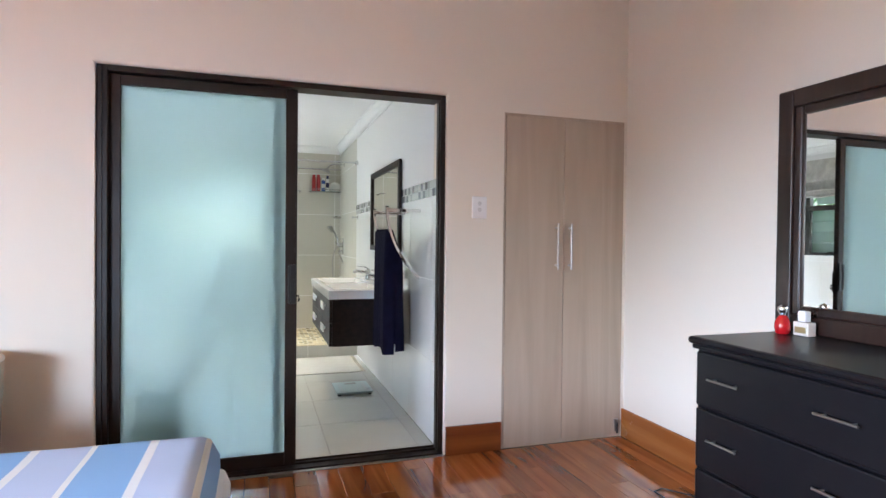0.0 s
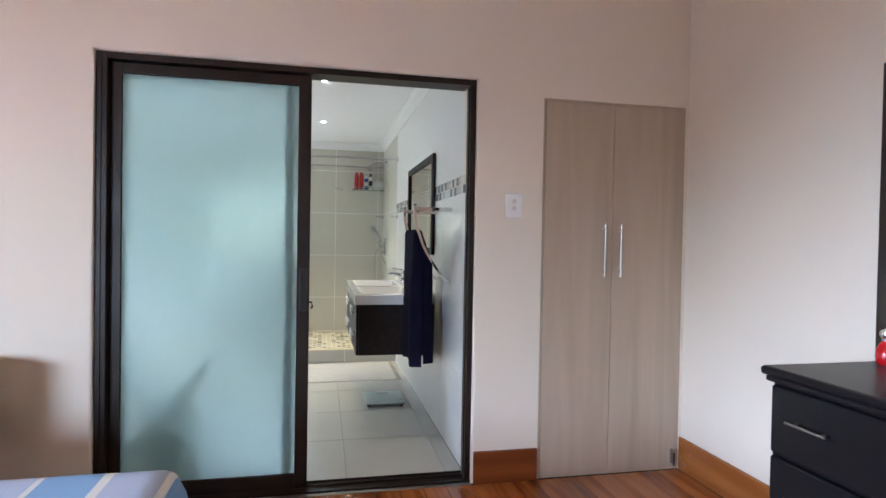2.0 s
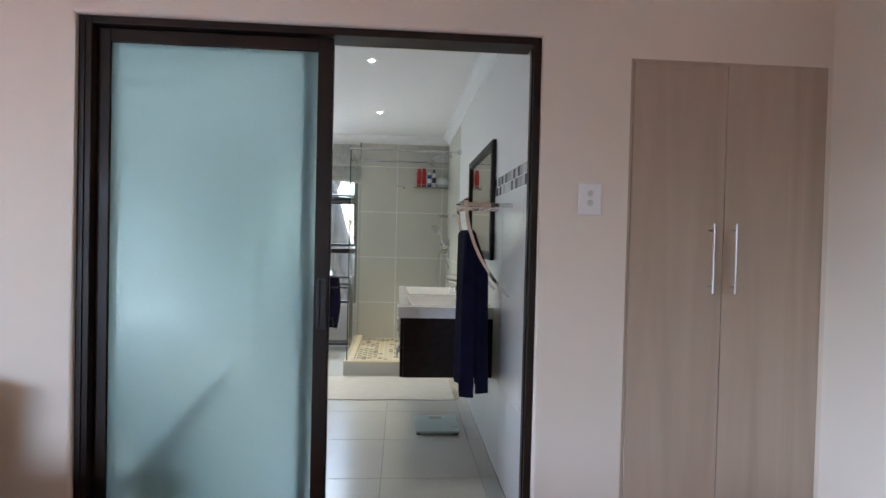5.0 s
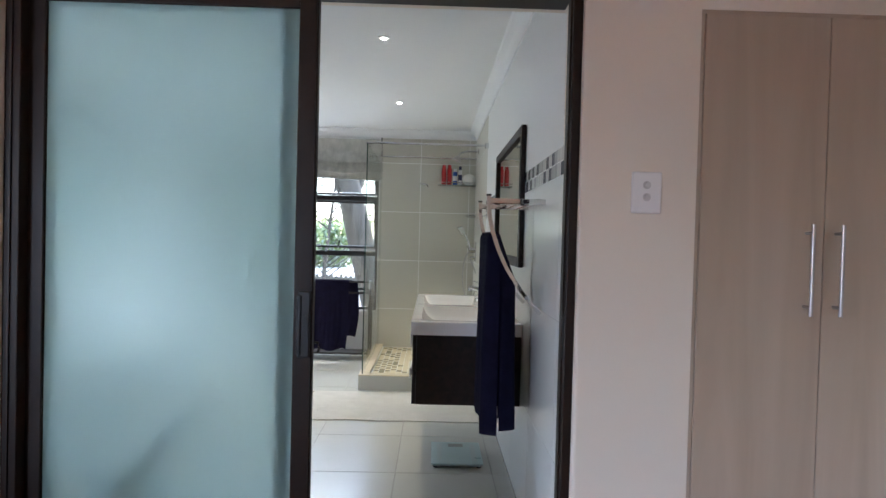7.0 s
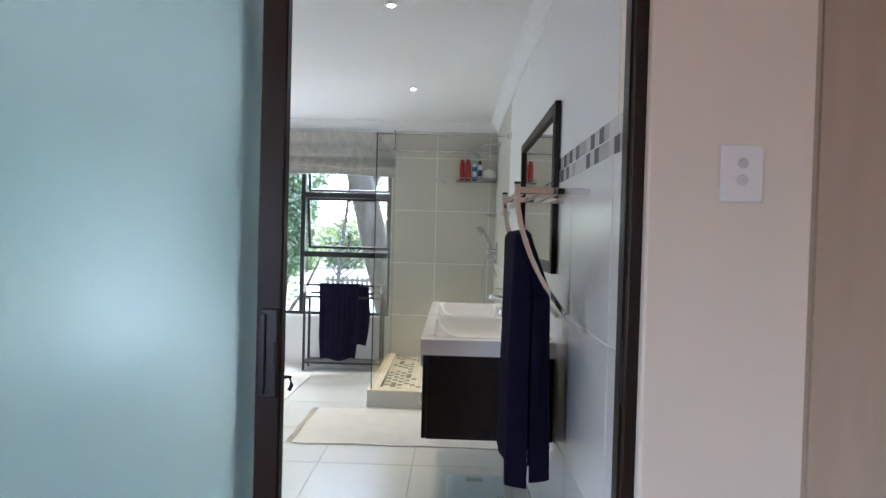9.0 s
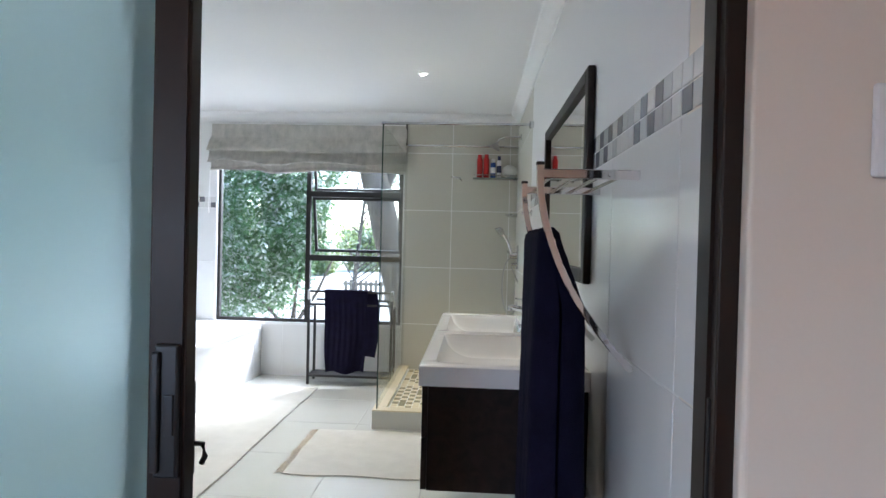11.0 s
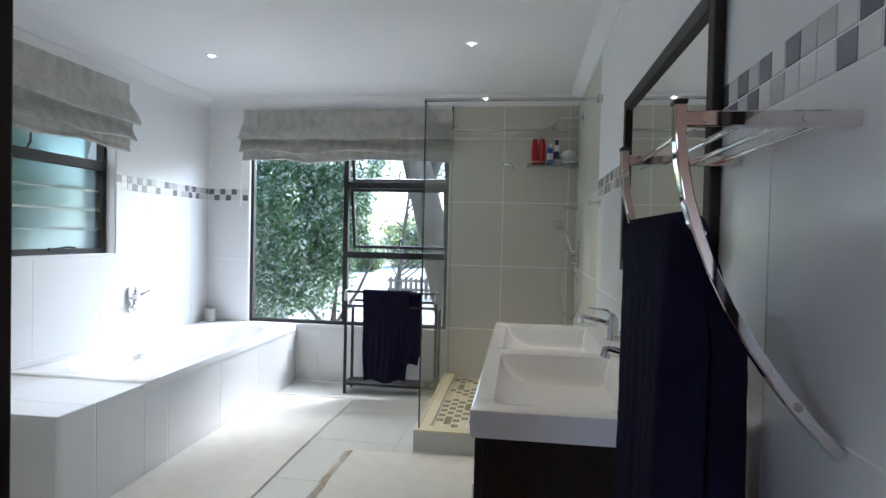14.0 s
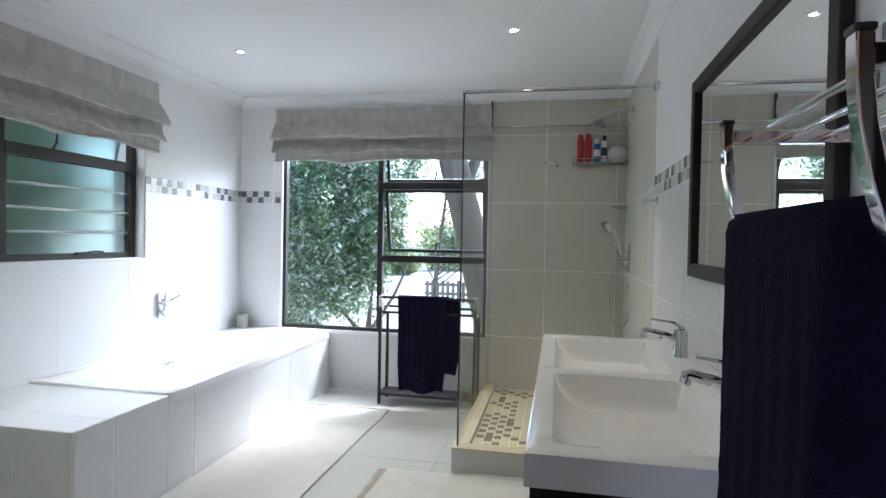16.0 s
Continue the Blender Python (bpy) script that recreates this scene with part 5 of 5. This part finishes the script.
part("label_band", boxes((3.0885, 5.170, 0.905, 3.0895, 5.220, 0.930)), mat("gold_label", (0.45, 0.36, 0.18), rough=0.35, metal=0.6), perfume2)

cable = thing("power_cable", (2.97, 5.78, 0), "thin black power cable looped on the floor by the dresser", "cable")
bm = bmesh.new()
tube(bm, [(3.20, 5.36, 0.02), (3.10, 5.55, 0.006), (3.02, 5.74, 0.006), (2.94, 5.84, 0.006), (2.88, 5.82, 0.006), (2.88, 5.74, 0.006), (2.95, 5.68, 0.006), (3.05, 5.66, 0.012), (3.12, 5.60, 0.008), (3.19, 5.44, 0.006)], 0.004, 8)
part("cord", bm, BLACK_PL, cable, smooth=True)
stop = thing("cupboard_catch", (3.175, 6.58, 0.05), "small dark metal catch at the cupboard's foot", "catch")
part("plate", boxes((3.172, 6.580, 0.040, 3.198, 6.5965, 0.120), bevel=0.003), STEEL, stop)
part("pin", cyl(bmesh.new(), (3.185, 6.574, 0.03), (3.185, 6.574, 0.10), 0.005, seg=10), BLACK_AL, stop)
# ---- outside ----
structure("ground", boxes((-300, 11.4, -0.6, 300, 600, -0.45), (-300, -300, -0.6, -3.75, 11.4, -0.45)), SAND, "pale sunlit ground of the garden")


def foliage(bm, centre, radii, count, size, seed, shell=0.6):
    rnd = random.Random(seed)
    c = Vector(centre)
    for _ in range(count):
        d = Vector((rnd.gauss(0, 1), rnd.gauss(0, 1), rnd.gauss(0, 1))).normalized() * (shell + (1 - shell) * rnd.random())
        d *= 0.75 + 0.4 * (noise.noise(d * 2.3 + Vector((seed, 0, 0))) + 0.3)
        p = c + Vector((d.x * radii[0], d.y * radii[1], d.z * radii[2]))
        q = Euler((rnd.uniform(-1.0, 1.0), rnd.uniform(-1.0, 1.0), rnd.uniform(0, 6.28))).to_matrix()
        s = size * rnd.uniform(0.6, 1.3)
        v = [bm.verts.new(p + q @ Vector(w)) for w in ((-s, 0, 0), (-0.45 * s, -0.40 * s, 0.08 * s), (0.35 * s, -0.36 * s, 0.05 * s), (s, 0, -0.12 * s), (0.35 * s, 0.36 * s, 0.05 * s), (-0.45 * s, 0.40 * s, 0.08 * s))]
        bm.faces.new((v[0], v[1], v[2], v[3]))
        bm.faces.new((v[0], v[3], v[4], v[5]))
    return bm


def leaf_mat(name, colour, var):
    m = mat(name, colour, rough=0.62, var=var, scale=2.5, fine=12, bump=0.0, spec=0.25)
    n, l = m.node_tree.nodes, m.node_tree.links
    geo = n.new("ShaderNodeNewGeometry")
    ramp = n.new("ShaderNodeValToRGB")
    for e, p, f in zip((ramp.color_ramp.elements[0], ramp.color_ramp.elements[1], ramp.color_ramp.elements.new(0.6)), (0.0, 1.0, 0.6), ((0.45, 0.58, 0.62), (1.35, 1.4, 1.15), (0.85, 1.0, 0.9))):
        e.position = p
        e.color = (*(c * g for c, g in zip(colour, f)), 1)
    l.new(geo.outputs["Random Per Island"], ramp.inputs[0])
    l.new(ramp.outputs[0], n["Principled BSDF"].inputs["Base Color"])
    tr = n.new("ShaderNodeBsdfTranslucent")
    tr.inputs[0].default_value = (colour[0] * 1.6, colour[1] * 1.6, colour[2], 1)
    mx = n.new("ShaderNodeMixShader")
    mx.inputs[0].default_value = 0.45
    l.new(n["Principled BSDF"].outputs[0], mx.inputs[1])
    l.new(tr.outputs[0], mx.inputs[2])
    l.new(mx.outputs[0], n["Material Output"].inputs[0])
    return m


LEAF_A = leaf_mat("glossy_shrub_leaf", (0.125, 0.20, 0.115), 0.5)
LEAF_B = leaf_mat("light_tree_leaf", (0.22, 0.26, 0.14), 0.4)


def tree(label, base, stems, crowns, material, size, seed):
    t = thing("tree", base, label, "tree")
    bm = bmesh.new()
    for pts, r in stems:
        rr = [r * (1 - (0.65 if r < 0.15 else 0.30) * i / (len(pts) - 1)) for i in range(len(pts))]
        tube(bm, pts, rr, 10)
    part("trunk", bm, BARK, t, "grey-brown bark trunk and limbs", smooth=True)
    bm = bmesh.new()
    for i, (c, rad, count) in enumerate(crowns):
        foliage(bm, c, rad, count, size, seed + i)
    tagged(part("crown", bm, material, t), kind="stuff")
    return t


tree("dense dark green leafy shrub tree outside the window", (-1.1, 13.4, -0.45),
     [([(-0.9, 13.3, -0.45), (-0.8, 13.3, 0.2), (-0.7, 13.2, 0.9), (-1.0, 13.2, 1.9)], 0.05), ([(-0.8, 13.3, 0.1), (-0.45, 13.2, 0.6), (-0.2, 13.1, 1.1)], 0.03), ([(-0.8, 13.3, 0.0), (-1.5, 13.2, 0.8)], 0.03)],
     [((-1.40, 13.4, 1.5), (0.95, 0.7, 1.45), 17000), ((-2.15, 13.5, 1.4), (0.75, 0.6, 1.6), 7000), ((-0.80, 13.3, 1.45), (0.52, 0.5, 0.85), 8000), ((-0.85, 13.5, 2.4), (0.9, 0.7, 0.9), 6000), ((-1.6, 13.0, 0.6), (0.6, 0.5, 0.7), 3500)], LEAF_A, 0.037, 20)
tree("old garden tree with a leaning grey trunk", (0.8, 14.0, -0.45),
     [([(0.80, 14.0, -0.45), (0.58, 14.0, 0.5), (0.42, 14.0, 1.1), (0.27, 14.0, 1.7), (0.08, 14.0, 2.4), (-0.2, 14.2, 3.6), (-0.5, 14.6, 5.5)], 0.24), ([(0.22, 14.0, 1.9), (0.45, 14.3, 2.6), (0.9, 14.6, 3.6)], 0.10)],
     [((-1.2, 15.0, 5.6), (2.0, 1.6, 1.1), 3600), ((-3.0, 15.4, 5.2), (1.6, 1.4, 1.2), 2200)], LEAF_B, 0.09, 40)
for i, (x, y, z, s) in enumerate(((-9.5, 30, 1.2, 2.4), (-4.6, 38, 0.8, 2.0), (1.6, 40, 0.9, 2.0), (-1.6, 34, 0.1, 1.0), (-6.0, 33, 0.2, 1.2))):
    t = thing("bush", (x, y, -0.45), "sunlit light green garden bush in the distance", "bush", "far garden bushes")
    bm = foliage(bmesh.new(), (x, y, z), (s, s * 0.7, s * 0.85), 2600, 0.06 * s + 0.05, 60 + i, 0.45)
    tagged(part("leaves", bm, LEAF_B, t), kind="stuff")
    bm = bmesh.new()
    tube(bm, [(x, y, -0.45), (x + 0.1, y, z * 0.5), (x, y, z + 0.3 * s)], [0.07, 0.06, 0.03], 8)
    for k in range(5):
        a = k * 1.3
        tube(bm, [(x, y, z * 0.3), (x + 0.4 * s * math.cos(a), y + 0.3 * s * math.sin(a), z + 0.2 * s)], 0.025, 6)
    part("stems", bm, BARK, t)

tree("dense green hedge tree outside the louvre window", (-3.4, 9.3, -0.45),
     [([(-3.4, 9.3, -0.45), (-3.4, 9.2, 0.8), (-3.5, 9.4, 2.4)], 0.06), ([(-3.4, 9.3, 0.2), (-3.3, 8.4, 1.2), (-3.3, 8.0, 2.0)], 0.04)],
     [((-2.7, 9.2, 1.5), (0.55, 2.2, 1.9), 11000), ((-2.8, 9.8, 3.2), (0.6, 2.0, 1.2), 5000)], LEAF_A, 0.08, 80)

fence = thing("garden_fence", (-0.8, 22.0, -0.45), "pale weathered timber picket fence across the garden", "fence")
PICKET = mat("weathered_fence_wood", (0.17, 0.145, 0.11), rough=0.9, var=0.3, scale=6, fine=40, bump=0.4, rand=0.4)
for k in range(13):
    x = -2.1 + k * 0.145
    part("picket", boxes((x, 21.98, -0.45, x + 0.085, 22.01, 0.14 + 0.03 * math.sin(k * 2.3)), bevel=0.004), PICKET, fence)
for z in (-0.25, 0.0):
    part("fence_rail", boxes((-2.15, 22.012, z, -0.2, 22.05, z + 0.08)), PICKET, fence)

rnd = random.Random(31)
twigs = thing("tree", (-0.9, 17.5, -0.45), "young garden tree with thin bare branches and sparse leaves", "tree")
bm = bmesh.new()
tube(bm, [(-0.9, 17.5, -0.45), (-0.85, 17.5, 0.6), (-0.75, 17.5, 1.6), (-0.6, 17.5, 2.8)], [0.05, 0.045, 0.035, 0.02], 8)
crown = bmesh.new()
for k in range(16):
    z = rnd.uniform(0.3, 2.4)
    a, ln = rnd.uniform(0, 6.28), rnd.uniform(0.7, 1.5)
    base = Vector((-0.88 + 0.1 * z, 17.5, z))
    mid = base + Vector((math.cos(a) * ln * 0.5, math.sin(a) * ln * 0.3, ln * 0.35))
    tip = base + Vector((math.cos(a) * ln, math.sin(a) * ln * 0.6, ln * rnd.uniform(0.5, 0.9)))
    tube(bm, [base, mid, tip], [0.018, 0.012, 0.005], 6)
    foliage(crown, tip, (0.30, 0.30, 0.26), 60, 0.05, 100 + k, 0.3)
part("trunk", bm, BARK, twigs, "thin brown trunk and branches")
tagged(part("crown", crown, LEAF_B, twigs), kind="stuff")
# ---- tiles, mosaics and planks ----
TP = 0.535
ZR = spans(0.0, 1.550, 0.513, 0.513, 0.004)
# basin wall: tiles, mosaic border, then full height inside the shower
tiling(wall_right, "-x", XR, spans(6.708, 9.79, 6.872, TP, 0.004), ZR, TILE_WALL)
SHZ = spans(0.10, 2.405, 1.062, TP, 0.006)
tiling(wall_right, "-x", XR, spans(9.794, YB, 10.05, TP, 0.004), SHZ, TILE_SHOWER)
tiling(wall_back, "-y", YB, spans(WIN[1] + 0.004, XR, 1.392, TP, 0.006), SHZ, TILE_SHOWER)
tiling(wall_back, "-y", YB, spans(BX1 + 0.004, WIN[1], -0.194, TP, 0.004), spans(0.0, WIN[2] - 0.016, 0.53, TP, 0.004), TILE_WALL)
tiling(wall_back, "-y", YB, spans(XL, WIN[0] - 0.002, -1.225, TP, 0.004), spans(0.505, 1.578, 1.062, TP, 0.004), TILE_WALL)
tiling(wall_left, "+x", XL, spans(6.86, YB - 0.001, 9.779, TP, 0.004), spans(0.0, 1.578, 1.062, TP, 0.004), TILE_WALL, holes=((BY0, 9.055, -1, BZ - 0.002), (9.05, YB, -1, 0.50), (LW[0], LW[1], LW[2] - 0.015, 9)))

rnd = random.Random(4)
BORDER = "B..TBTB..T.TBTBT.B.T."  # dark squares of the border: B in the bottom row, T in the top row


def mosaic(parent, axis, at, lo, hi, low=0.0, start=0, s=0.0545):
    """Two rows of small squares in white and pale grey, with dark ones in stepped groups."""
    for r, z in enumerate((1.6065, 1.659)):
        for k, (a, b) in enumerate(spans(lo, hi, lo, s, 0.003)):
            dark = BORDER[(k + start) % len(BORDER)] == "BT"[r]
            material = MOS[2] if dark else MOS[1] if rnd.random() < 0.30 else MOS[0]
            piece("mosaic_square", b - a, 0.0495, 0.008, material, parent, face(axis, at, (a + b) / 2, z - low))


mosaic(wall_right, "-x", XR - 0.0002, 6.7095, 9.79, 0.029, 19, 0.0548)
mosaic(wall_left, "+x", XL, LW[1], YB, 0.0, 9)
mosaic(wall_left, "+x", XL, 6.86, LW[0])
mosaic(wall_back, "-y", YB, XL, WIN[0] - 0.003, 0.0, 11)

tiling(floor_bath, "+z", 0.0, spans(XL, XR, 1.365, 0.543, 0.005), spans(6.722, YB, 7.372, 0.595, 0.005), TILE_FLOOR, t=0.006, holes=((XL, BX1 - 0.01, BY0 + 0.01, YB), (SX0 + 0.01, XR, SY0 + 0.01, YB)))

# shower floor mosaic: the squares by the screen singly, the rest in one mesh
s = 0.0525
rest = {0: bmesh.new(), 1: bmesh.new()}
for i, (a, b) in enumerate(spans(SX0 + 0.094, XR - 0.002, SX0 + 0.094, s, 0.004)):
    for j, (c, d) in enumerate(spans(SY0 + 0.094, YB - 0.002, SY0 + 0.094, s, 0.004)):
        k = 1 if ((i + j) % 2 == 0 and noise.noise(Vector((i * 0.31, j * 0.31, 5))) > -0.16 and rnd.random() < 0.85) or rnd.random() < 0.04 else 0
        if i < 11:
            piece("mosaic_square", b - a, d - c, 0.006, MOS_F[k], tray, face("+z", 0.099, (a + b) / 2, (c + d) / 2))
        else:
            box(rest[k], a, c, 0.093, b, d, 0.099)
for k in (0, 1):
    tagged(part("mosaic_field", rest[k], MOS_F[k], tray), kind="stuff")

# bedroom floor planks
x = BED_X0
while x < BED_X1 - 0.01:
    w = min(0.122, BED_X1 - x)
    y = 2.6 - rnd.uniform(0, 1.2)
    while y < DOOR_Y - 0.009:
        ln = rnd.choice((1.2, 1.5, 1.8))
        a, b = max(y, 2.6), min(y + ln, DOOR_Y - 0.009)
        if b - a > 0.05 and x > -1.5:
            piece("plank", w - 0.0015, b - a - 0.0015, 0.016, PLANK, floor_bed, pose(x + w / 2, (a + b) / 2, 0.0), 0.001)
        y += ln
    x += 0.122
part("plank_field", boxes((BED_X0, 0, -0.016, BED_X1, 2.6, -0.001), (BED_X0, 2.6, -0.016, -1.4, DOOR_Y, -0.001)), PLANK, floor_bed)
